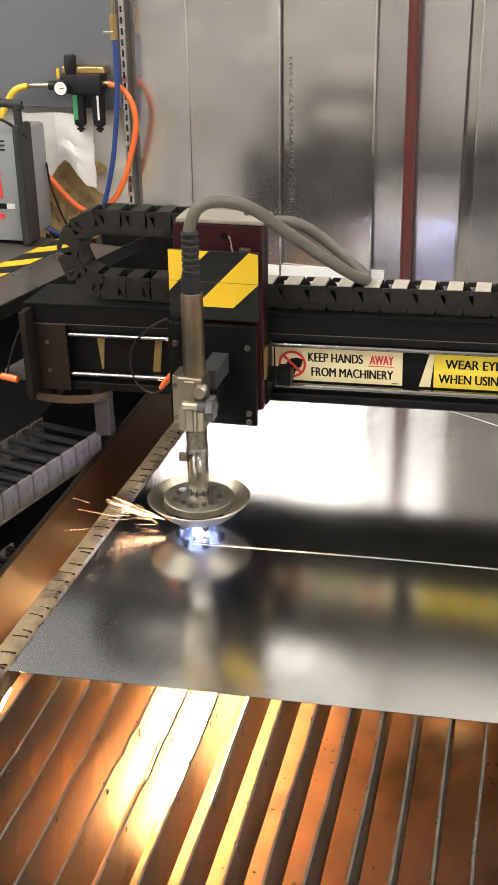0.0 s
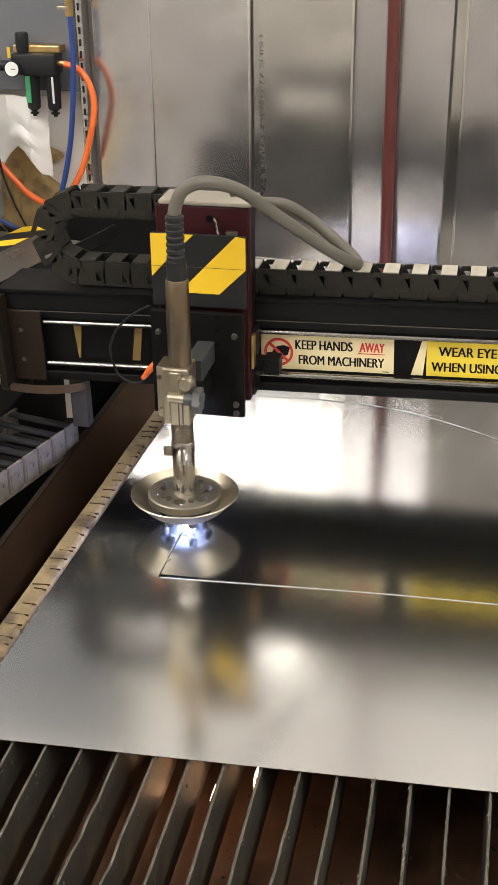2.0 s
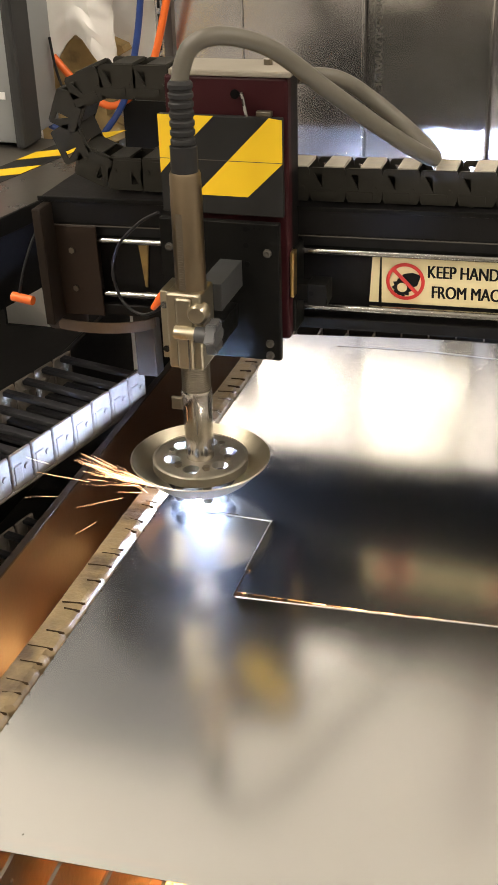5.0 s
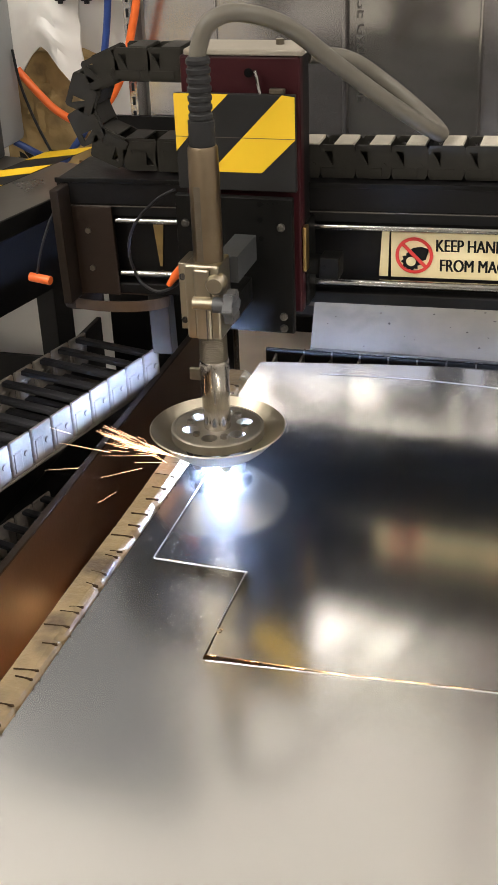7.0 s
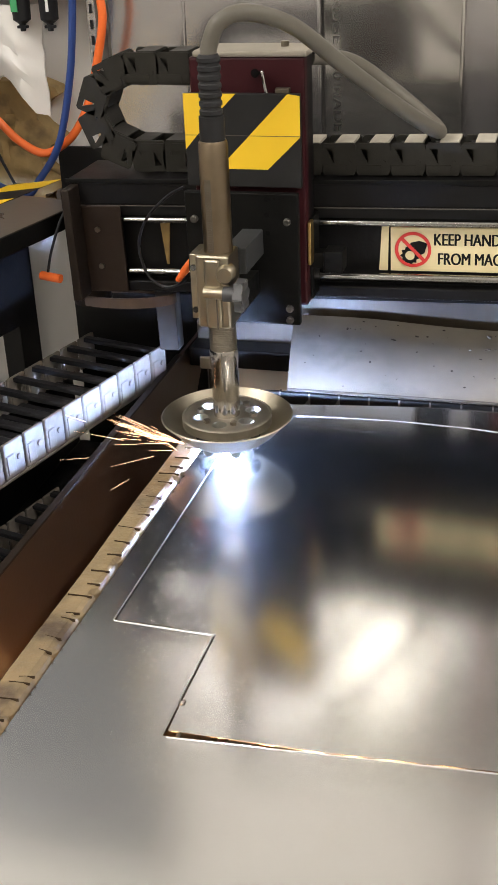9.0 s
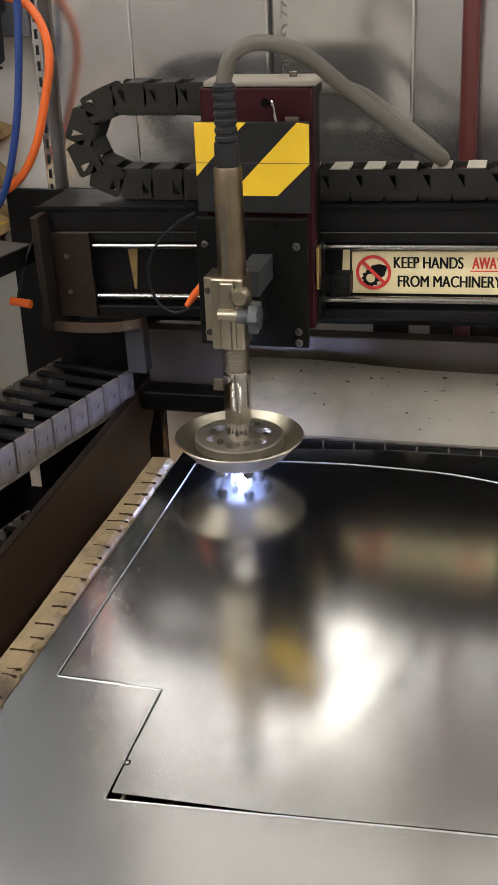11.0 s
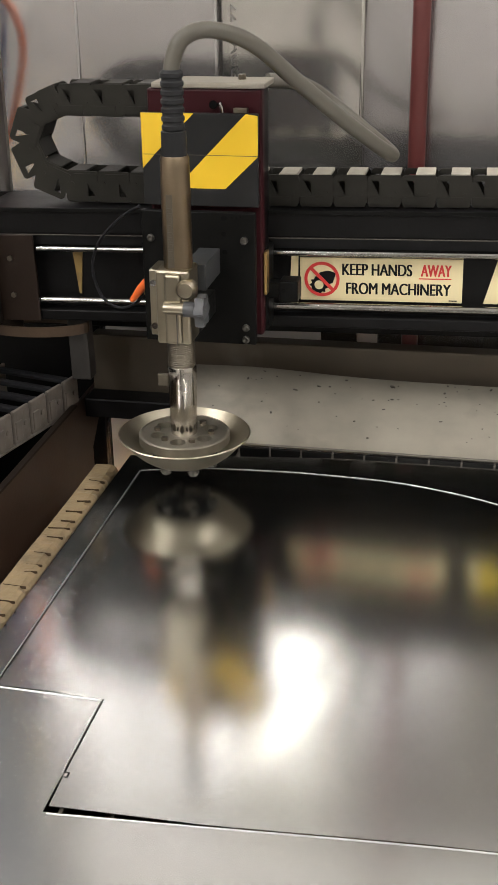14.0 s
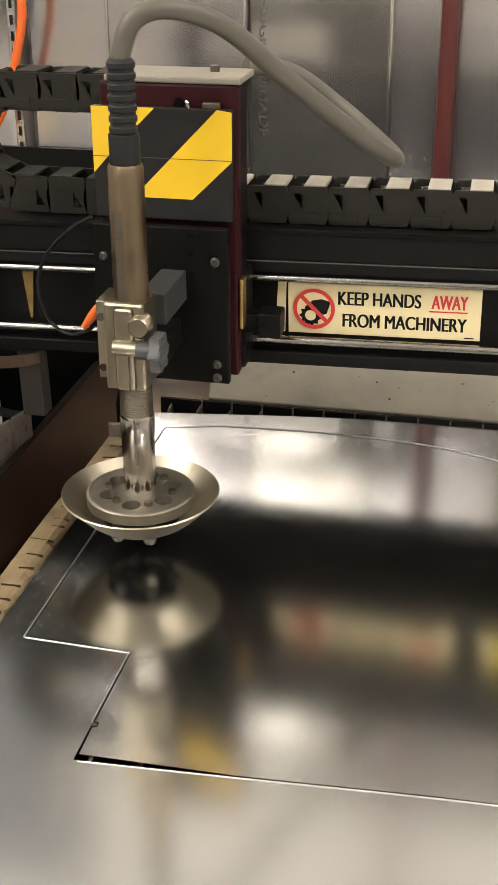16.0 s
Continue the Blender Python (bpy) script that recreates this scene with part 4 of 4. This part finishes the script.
# ---- torch and its height slide ----
torch = thing("plasma_torch", "machine plasma torch with a steel bowl shield on a slide", "plasma torch")
AX, AY = 0.001, -0.192
pl = part("slide_plate", box(-0.0705, 0.0705, -0.090, -0.080, 0.183, 0.348, 0.0015), M_BLACKPLATE, torch, "black bolted slide plate")
for x, z in ((0.057, 0.3145), (-0.059, 0.3145), (0.058, 0.205), (-0.06, 0.2), (0.058, 0.19)):
    part("bolt", lathe([(0.0001, 0), (0.0048, 0), (0.0048, 0.003), (0.003, 0.004), (0.0001, 0.0036)], 14), M_BOLT, pl).matrix_local = pose(x, -0.090, z, 90, 0, 0)
for x, z in ((0.032, 0.341), (0.032, 0.322), (0.033, 0.30), (0.036, 0.341), (0.042, 0.342), (0.048, 0.342), (0.053, 0.343)):
    part("drilled_hole", cyl((x, -0.0905, z), (x, -0.0895, z), 0.0032 if z < 0.33 or x < 0.034 else 0.0012, seg=12), M_HOLE, pl)
hz = part("hazard_plate", box(-0.0685, 0.0725, -0.078, -0.070, 0.352, 0.461, 0.001), M_HBLACK, torch, "black plate with yellow hazard stripes")
part("plate_seam", box(-0.0685, 0.0725, -0.0786, -0.0778, 0.4125, 0.4132), M_DUST, hz)
part("stripe", prism([(-0.0684, 0.461), (-0.0684, 0.396), (-0.052, 0.414), (-0.004, 0.461)], -0.0784, -0.0779, "y"), M_YELLOW, hz)
part("stripe", prism([(-0.028, 0.3735), (0.0325, 0.3735), (0.0724, 0.412), (0.0724, 0.459), (0.058, 0.461)], -0.0784, -0.0779, "y"), M_YELLOW, hz)
part("hook_bracket", box(0.043, 0.06, -0.076, -0.068, 0.461, 0.467, 0.001), M_DARKMETAL, torch)
part("lower_mount", box(-0.064, 0.0705, -0.070, -0.062, 0.352, 0.36), M_MAROON, torch)


def at_axis(ob):
    ob.location = (AX, AY, 0.0332)
    ob.scale = (0.96, 0.96, 0.955)
    return ob


at_axis(part("barrel", lathe([(0.0001, 0.275), (0.0172, 0.275), (0.0172, 0.395), (0.0168, 0.397), (0.0168, 0.415), (0.0155, 0.418), (0.0001, 0.418)], 40), M_BRASS, torch, "worn brass-brown torch barrel", smooth=True))
bm = bmesh.new()
for k in range(26):
    bm_box(bm, -0.0175 - 0.0026 + 0.0135, -0.0175 + 0.0026 + 0.0135, -0.0178, -0.0168, 0.292 + k * 0.0028, 0.2932 + k * 0.0028)
at_axis(part("rack", bm, M_DARKMETAL, torch))
at_axis(part("rack_slot", box(-0.0075, 0.0, -0.0174, -0.0166, 0.29, 0.376), M_DARKMETAL, torch))
cl_ = at_axis(part("clamp", box(-0.0235, 0.018, -0.021, 0.024, 0.197, 0.288, 0.003), M_SILVER, torch, "machined aluminium torch clamp"))
part("clamp_face", box(-0.012, 0.008, -0.0245, -0.02, 0.198, 0.284, 0.003), M_SILVER, cl_)
part("clamp_flange", box(-0.033, -0.0235, -0.012, 0.03, 0.205, 0.286, 0.001), M_SILVER, cl_)
for z in (0.27, 0.217):
    part("screw", cyl((-0.028, -0.0145, z), (-0.028, -0.012, z), 0.004, seg=12), M_CHROME, cl_)
part("slit", box(0.0015, 0.003, -0.0252, -0.0243, 0.197, 0.236), M_DUST, cl_)
part("hinge", cyl((-0.012, -0.026, 0.244), (0.014, -0.026, 0.244), 0.0075, seg=16), M_SILVER, cl_, smooth=True)
part("boss", lathe([(0.0001, 0), (0.012, 0), (0.012, 0.012), (0.009, 0.016), (0.0001, 0.016)], 20), M_SILVER, cl_, smooth=True).matrix_local = pose(0.014, -0.012, 0.266, 90, 0, 0)
part("rear_block", box(0.0, 0.027, 0.024, 0.106, 0.252, 0.284, 0.001), M_CUTTERD, cl_)
part("rear_block", box(-0.016, 0.02, 0.024, 0.106, 0.20, 0.23, 0.001), M_BLACKPLATE, cl_)
prof = [(0.021 if k % 2 == 0 else 0.0155) for k in range(12)]
kn = prism([(prof[k] * math.cos(math.pi * k / 6), prof[k] * math.sin(math.pi * k / 6)) for k in range(12)], 0.0, 0.012, "x")
bmesh.ops.bevel(kn, geom=list(kn.edges), offset=0.0012, segments=2, affect="EDGES")
at_axis(part("knob", kn, M_KNOB, torch, "grey lobed clamping knob", smooth=True)).location = (AX + 0.026, AY - 0.026, 0.243 * 0.955 + 0.0332)
at_axis(part("knob_stem", cyl((0.012, -0.026, 0.243), (0.028, -0.026, 0.243), 0.009, seg=16), M_KNOB, torch, smooth=True))
at_axis(part("thread_ring", lathe([(0.0001, 0.16)] + [(0.0163 + 0.0005 * (k % 2), 0.163 + k * 0.0012) for k in range(30)] + [(0.0001, 0.2)], 36), M_DARKMETAL, torch, smooth=False))
at_axis(part("sleeve", lathe([(0.0001, 0.07), (0.0160, 0.07), (0.0168, 0.082), (0.0172, 0.143), (0.0178, 0.145), (0.0178, 0.162), (0.017, 0.164), (0.0001, 0.164)], 40), M_SLEEVE, torch, "bright split sleeve", smooth=True))
at_axis(part("sleeve_slit", box(0.0015, 0.003, -0.0183, -0.0170, 0.136, 0.163), M_DUST, torch))
at_axis(part("sleeve_slit", box(0.0035, 0.0048, -0.0176, -0.0164, 0.112, 0.128), M_DUST, torch))
at_axis(part("wing_nut", box(-0.030, -0.016, -0.006, -0.001, 0.136, 0.152, 0.0015), M_DARKMETAL, torch))
bowl = at_axis(part("bowl_shield", lathe([(0.040, 0.0404), (0.0475, 0.0411), (0.0545, 0.0456), (0.0620, 0.0517), (0.0815, 0.0727), (0.0832, 0.0735), (0.0818, 0.0747), (0.0610, 0.0563), (0.0535, 0.0486), (0.046, 0.0440), (0.040, 0.0435), (0.040, 0.0404)], 64), M_BOWL, torch, "flared worn steel bowl shield", smooth=True))
holes = []
for k in range(6):
    a = math.radians(60 * k + 30)
    holes.append([(0.034 * math.cos(a) + 0.0098 * math.cos(2 * math.pi * j / 18), 0.034 * math.sin(a) + 0.0098 * math.sin(2 * math.pi * j / 18)) for j in range(18)])
disc = at_axis(part("vented_disc", prism([(0.0535 * math.cos(2 * math.pi * k / 56), 0.0535 * math.sin(2 * math.pi * k / 56)) for k in range(56)], 0.0647, 0.0742, holes=holes), M_DISC, torch, "steel disc with six round vents"))
# added black ring that keeps arc light out of the disc vents
part("glow_blocker", lathe([(0.0140, 0.0432), (0.0410, 0.0432), (0.0410, 0.0447), (0.0140, 0.0447), (0.0140, 0.0432)], 40), M_RUBBER, disc)
part("disc_edge", lathe([(0.054, 0.0622), (0.0568, 0.0627), (0.0568, 0.0737), (0.0548, 0.0752), (0.0532, 0.0752), (0.0532, 0.0622), (0.054, 0.0622)], 56), M_DISC, disc, smooth=True)
for k in range(6):
    a = math.radians(60 * k)
    part("nut", cyl((0.0345 * math.cos(a), 0.0345 * math.sin(a), 0.0742), (0.0345 * math.cos(a), 0.0345 * math.sin(a), 0.0782), 0.0045, seg=6), M_DARKMETAL, disc)
    part("foot_screw", lathe([(0.0001, 0.0275), (0.0055, 0.029), (0.0075, 0.034), (0.006, 0.040), (0.005, 0.0632), (0.0001, 0.0632)], 14), M_BOLT, disc, smooth=True).location = (0.0345 * math.cos(a), 0.0345 * math.sin(a), 0)
at_axis(part("nozzle", lathe([(0.0001, 0.0525), (0.006, 0.0525), (0.0115, 0.058), (0.0145, 0.064), (0.0145, 0.072), (0.0001, 0.072)], 28), M_BRASSFIT, torch, smooth=True))
prof = [(0.0001, 0.412), (0.0135, 0.412), (0.0145, 0.415), (0.0145, 0.445)]
z = 0.446
while z < 0.508:
    prof += [(0.0118, z), (0.0132, z + 0.0015), (0.0132, z + 0.0055), (0.0118, z + 0.007)]
    z += 0.0095
prof += [(0.0105, 0.512), (0.0001, 0.512)]
at_axis(part("cable_boot", lathe(prof, 28), M_RUBBER, torch, "ribbed black rubber strain relief", smooth=True))
part("torch_cable", tube([(AX, AY, 0.514), (AX + 0.001, AY + 0.002, 0.530), (AX + 0.012, AY + 0.006, 0.553), (0.04, -0.174, 0.561), (0.08, -0.142, 0.544), (0.125, -0.098, 0.498), (0.175, -0.05, 0.448),
                          (0.214, -0.01, 0.412), (0.222, 0.02, 0.402), (0.2, 0.045, 0.415), (0.15, 0.052, 0.452), (0.11, 0.03, 0.482), (0.07, 0.0, 0.49)], 0.0090, 12, 16), M_CABLE, torch, "thick grey torch cable looping back", smooth=True)
part("probe_lead", tube([(-0.072, -0.085, 0.352), (-0.10, -0.075, 0.335), (-0.135, -0.06, 0.30), (-0.15, -0.05, 0.262), (-0.14, -0.05, 0.225), (-0.115, -0.055, 0.212), (-0.09, -0.06, 0.222), (-0.08, -0.065, 0.235)], 0.0019, 8, 8),
     M_BLACKPLAS, torch, "thin black lead", smooth=True)
part("probe_clip", lathe([(0.0001, -0.022), (0.0035, -0.02), (0.0055, 0), (0.0045, 0.018), (0.002, 0.024), (0.0001, 0.024)], 14), M_ORANGE, torch, "orange clip", smooth=True).matrix_local = pose(-0.083, -0.068, 0.241, 10, 38, 0)

# ---- long cable chain beside the table ----
YL_, YH_, YW_ = 0.040, 0.048, 0.13
bm = bmesh.new()
for x in (0, YW_ - 0.005):
    bm_box(bm, x, x + 0.005, 0.001, YL_ * 0.93, -YH_ / 2, YH_ / 2, 0.002)
    bm_box(bm, x - 0.0015, x + 0.0065, 0.004, YL_ * 0.45, -YH_ / 2 + 0.006, YH_ / 2 - 0.016, 0.001)
    bm_cyl(bm, (x - 0.002, YL_ * 0.65, 0), (x + 0.007, YL_ * 0.65, 0), 0.004, seg=12)
bm_box(bm, YW_ - 0.006, YW_ + 0.001, 0.0, YL_, -YH_ / 2 - 0.003, -YH_ / 2 + 0.001, 0.001)
ns = len(bm.faces)
bm_box(bm, 0.003, YW_ - 0.003, YL_ * 0.3, YL_ * 0.62, YH_ / 2 - 0.008, YH_ / 2 - 0.001, 0.002)
bm_box(bm, 0.003, YW_ - 0.003, YL_ * 0.3, YL_ * 0.62, -YH_ / 2, -YH_ / 2 + 0.006, 0.002)
YLINK = finish(bm, [M_CHAINSIDE, M_BLACKPLAS])
for p in YLINK.polygons:
    if p.index >= ns:
        p.material_index = 1
ychain = thing("side_cable_chain", "grey cable chain trailing from the gantry beside the table", "cable chain")
p, a = Vector((-0.243, 0.045, 0.016)), 0.0
OUT = Matrix.Rotation(radians(-14), 4, "Z")
for k in range(24):
    u = Vector((0, -math.cos(a), -math.sin(a)))
    step = OUT @ u * YL_
    p = p + step
    ob = new("link", YLINK)
    ob.parent = ychain
    ob.matrix_local = Matrix.Translation(p) @ OUT @ Matrix.Rotation(math.atan2(-u.z, -u.y), 4, "X") @ Matrix.Translation((-YW_, 0, 0))
    if k >= 9 and a < math.pi:
        a += radians(22.5)
trough = thing("chain_trough", "black steel trough under the cable chain", "trough")
part("base", box(-0.49, -0.225, -1.1, 0.95, -0.25, -0.235, 0.002), M_BLACK, trough)
part("side_plate", box(-0.50, -0.4905, -1.1, 0.95, -0.3, -0.08, 0.002), M_BLACK, trough)

# ---- plasma arc and spray ----
arc = thing("plasma_arc", "blue-white plasma arc glowing under the torch bowl", "plasma arc")
part("core", lathe([(0.0001, 0.0004), (0.004, 0.001), (0.006, 0.006), (0.0045, 0.010), (0.0001, 0.012)], 16), M_ARCDIM, arc)
flare = thing("arc_flare", "white-hot flare of the plasma arc at the sheet edge", "plasma arc")
part("core", lathe([(0.0001, 0.0002), (0.006, 0.001), (0.0085, 0.006), (0.0065, 0.0115), (0.0001, 0.013)], 16), M_ARC, flare)
hr = random.Random(5)
for k in range(7):
    a = 2 * math.pi * k / 7 + hr.uniform(-0.3, 0.3)
    part("flicker", lathe([(0.0001, 0.002), (0.002, 0.005), (0.0022, 0.011), (0.0001, 0.016)], 8), M_ARCBLUE, arc).location = (0.0115 * math.cos(a), 0.0115 * math.sin(a), 0)


def streaks(seed, n, origin, way, spread, length, thick):
    r = random.Random(seed)
    bm = bmesh.new()
    for _ in range(n):
        d = (Vector(way) + Vector([r.gauss(0, spread) for _ in range(3)])).normalized()
        s = r.uniform(0.0, 0.75) ** 1.4 * length
        l = r.uniform(0.08, 0.35) * length
        p = Vector(origin) + d * s
        bm_cyl(bm, p, p + d * l, thick * r.uniform(0.5, 1.0), thick * 0.2, 5)
    return bm


spray = thing("spark_spray", "orange spray of sparks under the slats", "sparks")
jr = random.Random(12)
def jet(gx, n, y_end, wide):
    """A dense bundle of molten streaks running along one gap between slats."""
    bm = bmesh.new()
    for _ in range(n):
        y0 = jr.uniform(-0.05, -0.28)
        y1 = min(y0 - 0.05, y_end + abs(jr.gauss(0, 0.05)) - 0.02)
        x0 = gx + jr.uniform(-wide, wide)
        z0 = jr.uniform(-0.08, -0.035)
        bm_cyl(bm, (x0, y0, z0), (x0 + jr.uniform(-0.002, 0.002), y1, z0 - 0.03), 0.0022, 0.0004, 5)
    return bm


for gx, n, y_end in ((0.0790, 40, -0.50), (0.1198, 46, -0.53), (0.1605, 12, -0.42)):
    tagged(part("jet", jet(gx, n, y_end, 0.013), M_JET, spray), kind="stuff")
# mostly hidden glowing sticks, added to cast orange light on pan and side plate
bm = bmesh.new()
for k in range(34):
    c = Vector((jr.uniform(-0.13, 0.45) if k < 22 else jr.uniform(-0.13, 0.0), jr.uniform(-0.17, 0.08), jr.uniform(-0.14, -0.115)))
    bm_cyl(bm, c, c + Vector((jr.uniform(-0.02, 0.04), jr.uniform(-0.07, -0.03), -0.01)), 0.0045, 0.001, 6)
for k in range(12):
    c = Vector((jr.uniform(-0.225, -0.17), jr.uniform(-0.55, 0.25), jr.uniform(-0.145, -0.125)))
    bm_cyl(bm, c, c + Vector((jr.uniform(-0.01, 0.01), jr.uniform(-0.06, -0.03), -0.008)), 0.0035, 0.001, 6)
tagged(part("splash", bm, M_JET, spray), "hidden glowing streaks added to throw spark light on pan and plate", kind="stuff")
faint = thing("faint_spark_spray", "short spray of sparks dropping between the slats", "sparks")
for gx, n, reach in ((0.0790, 8, 0.05), (0.1198, 34, 0.08), (0.1605, 26, 0.08), (0.2012, 10, 0.06)):
    bm = streaks(int(gx * 1000), n, (gx, -0.27, -0.07), (0, -1.0, -0.3), 0.05, reach, 0.0005)
    tagged(part("jet", bm, M_FAINT, faint), kind="stuff")
fan = thing("side_sparks", "thin orange sparks flying from the cut", "sparks")
tagged(part("streak", streaks(7, 90, (-0.05, -0.02, 0.016), (-0.9, -0.08, 0.22), 0.10, 0.11, 0.00015), M_SPARK, fan), kind="stuff")
tagged(part("streak", streaks(8, 9, (-0.06, -0.02, 0.006), (-0.9, -0.2, 0.05), 0.22, 0.22, 0.00016), M_SPARK, fan), kind="stuff")


# ---- what moves ----
RUN = [
    (0, 0.2396, 0.0023, 0.0000),
    (0.5, 0.3122, -0.0006, 0.0000),
    (1, 0.3519, 0.0002, 0.0000),
    (1.5, 0.3467, 0.0057, 0.0000),
    (2, 0.3367, 0.0050, 0.0000),
    (2.5, 0.3204, -0.0192, 0.0000),
    (3, 0.3188, -0.0261, 0.0000),
    (3.5, 0.2939, -0.0343, 0.0000),
    (4, 0.3108, -0.0791, 0.0000),
    (4.5, 0.3155, -0.0825, 0.0000),
    (5, 0.3640, -0.0871, 0.0000),
    (7.5, 0.5817, -0.0864, 0.0000),
    (8, 0.6208, -0.0847, 0.0000),
    (8.5, 0.6580, -0.0846, 0.0000),
    (11, 0.7762, -0.0284, 0.0000),
    (11.5, 0.7764, -0.0280, 0.0000),
    (12, 0.7759, -0.0282, 0.0000),
    (12.5, 0.7768, -0.0271, 0.0000),
    (13, 0.7754, -0.0277, 0.0000),
    (13.5, 0.7744, -0.0277, 0.0052),
    (14, 0.7767, -0.0285, 0.0126),
    (14.5, 0.7529, -0.0321, 0.0162),
    (15, 0.6840, -0.0318, 0.0184),
    (15.5, 0.5893, -0.0317, 0.0188),
    (16, 0.5030, -0.0329, 0.0177),
]


DZ = -0.0565


def motions():
    extra = {6.5: (0.496, -0.087, 0.0), 9.5: (0.736, -0.085, 0.0), 10.1: (0.768, -0.083, 0.0), 10.5: (0.775, -0.06, 0.0)}
    run = sorted(RUN + [(t, *v) for t, v in extra.items()])
    walk(gantry, [(t, pose(-0.035, y - 0.005, DZ, 0, -1.2, 0)) for t, y, x, z in run])
    walk(xchain, [(t, pose(-0.035, y - 0.005, DZ + 0.001, 0, -1.2, 0)) for t, y, x, z in run])
    walk(ychain, [(t, pose(0, y, 0)) for t, y, x, z in run])
    walk(carriage, [(t, pose(x, y, DZ)) for t, y, x, z in run])
    walk(loop_chain, [(t, pose(-0.027 + (x + 0.027) * 0.5, y, DZ)) for t, y, x, z in run])
    walk(torch, [(t, pose(x, y, z + DZ + 0.005)) for t, y, x, z in run])

    def at(t):
        for a, b in zip(run, run[1:]):
            if a[0] <= t <= b[0]:
                k = (t - a[0]) / (b[0] - a[0])
                return [a[i] + (b[i] - a[i]) * k for i in (2, 1, 3)]
        return [run[-1][i] for i in (2, 1, 3)]

    def ride(t, dz=0.0):
        x, y, z = at(t)
        return pose(x + AX, y + AY, z + dz)

    times = sorted({*[r[0] for r in run if r[0] <= 11.0], 11.15})
    walk(arc, [(t, ride(t)) for t in times] + [(11.3, ride(11.3, 0.078))] + [(t, ride(t, 0.078)) for t in [r[0] for r in run if r[0] > 11.3]])

    walk(flare, [(t, ride(t, 0.078)) for t in (0, 0.5, 1, 1.5, 2, 2.5, 3, 3.5, 4.0, 4.1)] + [(4.25, ride(4.25))] + [(t, ride(t)) for t in [r[0] for r in run if 4.3 <= r[0] <= 10.0]]
         + [(10.05, ride(10.05)), (10.2, ride(10.2, 0.078))] + [(t, ride(t, 0.078)) for t in [r[0] for r in run if r[0] > 10.2]])

    def shows(spans, up, down, follow=True):
        rows, last = [], None
        for a, b in spans:
            for t in sorted({a, b, *[r[0] for r in run if a < r[0] < b]}):
                rows.append((t, up))
            rows += [(b + 0.1, down)]
            rows += [(max(a - 0.1, 0.0), down)] if a > 0.1 else []
        for r in run:
            if not any(a - 0.1 < r[0] < b + 0.1 for a, b in spans):
                rows.append((r[0], down))
        rows = sorted({t: d for t, d in sorted(rows, key=lambda q: (q[0], q[1] == up))}.items())
        return [(t, ride(t, d) if follow else pose(0, 0, d)) for t, d in rows]

    walk(spray, shows([(0.0, 0.96), (4.15, 10.0)], 0.0, -0.45, False))
    walk(faint, shows([(0.9, 4.1)], 0.0, -0.45, False))
    walk(fan, shows([(0.0, 0.2), (0.65, 1.05), (4.0, 5.2), (5.3, 10.0)], 0.0, -0.7))
    for ob, mid, t in BURRS:
        low, up = pose(mid.x, mid.y, -0.0024), pose(mid.x, mid.y, 0.0002)
        walk(ob, [(0, low), (t + 0.05, low), (t + 0.2, up), (16, up)])
    for ob, mid, t in SLUGS:
        up, low = pose(*mid), pose(mid.x, mid.y, -0.158)
        walk(ob, [(0, up), (t, up), (t + 0.2, low), (16, low)] if t > 0.1 else [(0, low), (16, low)])


motions()
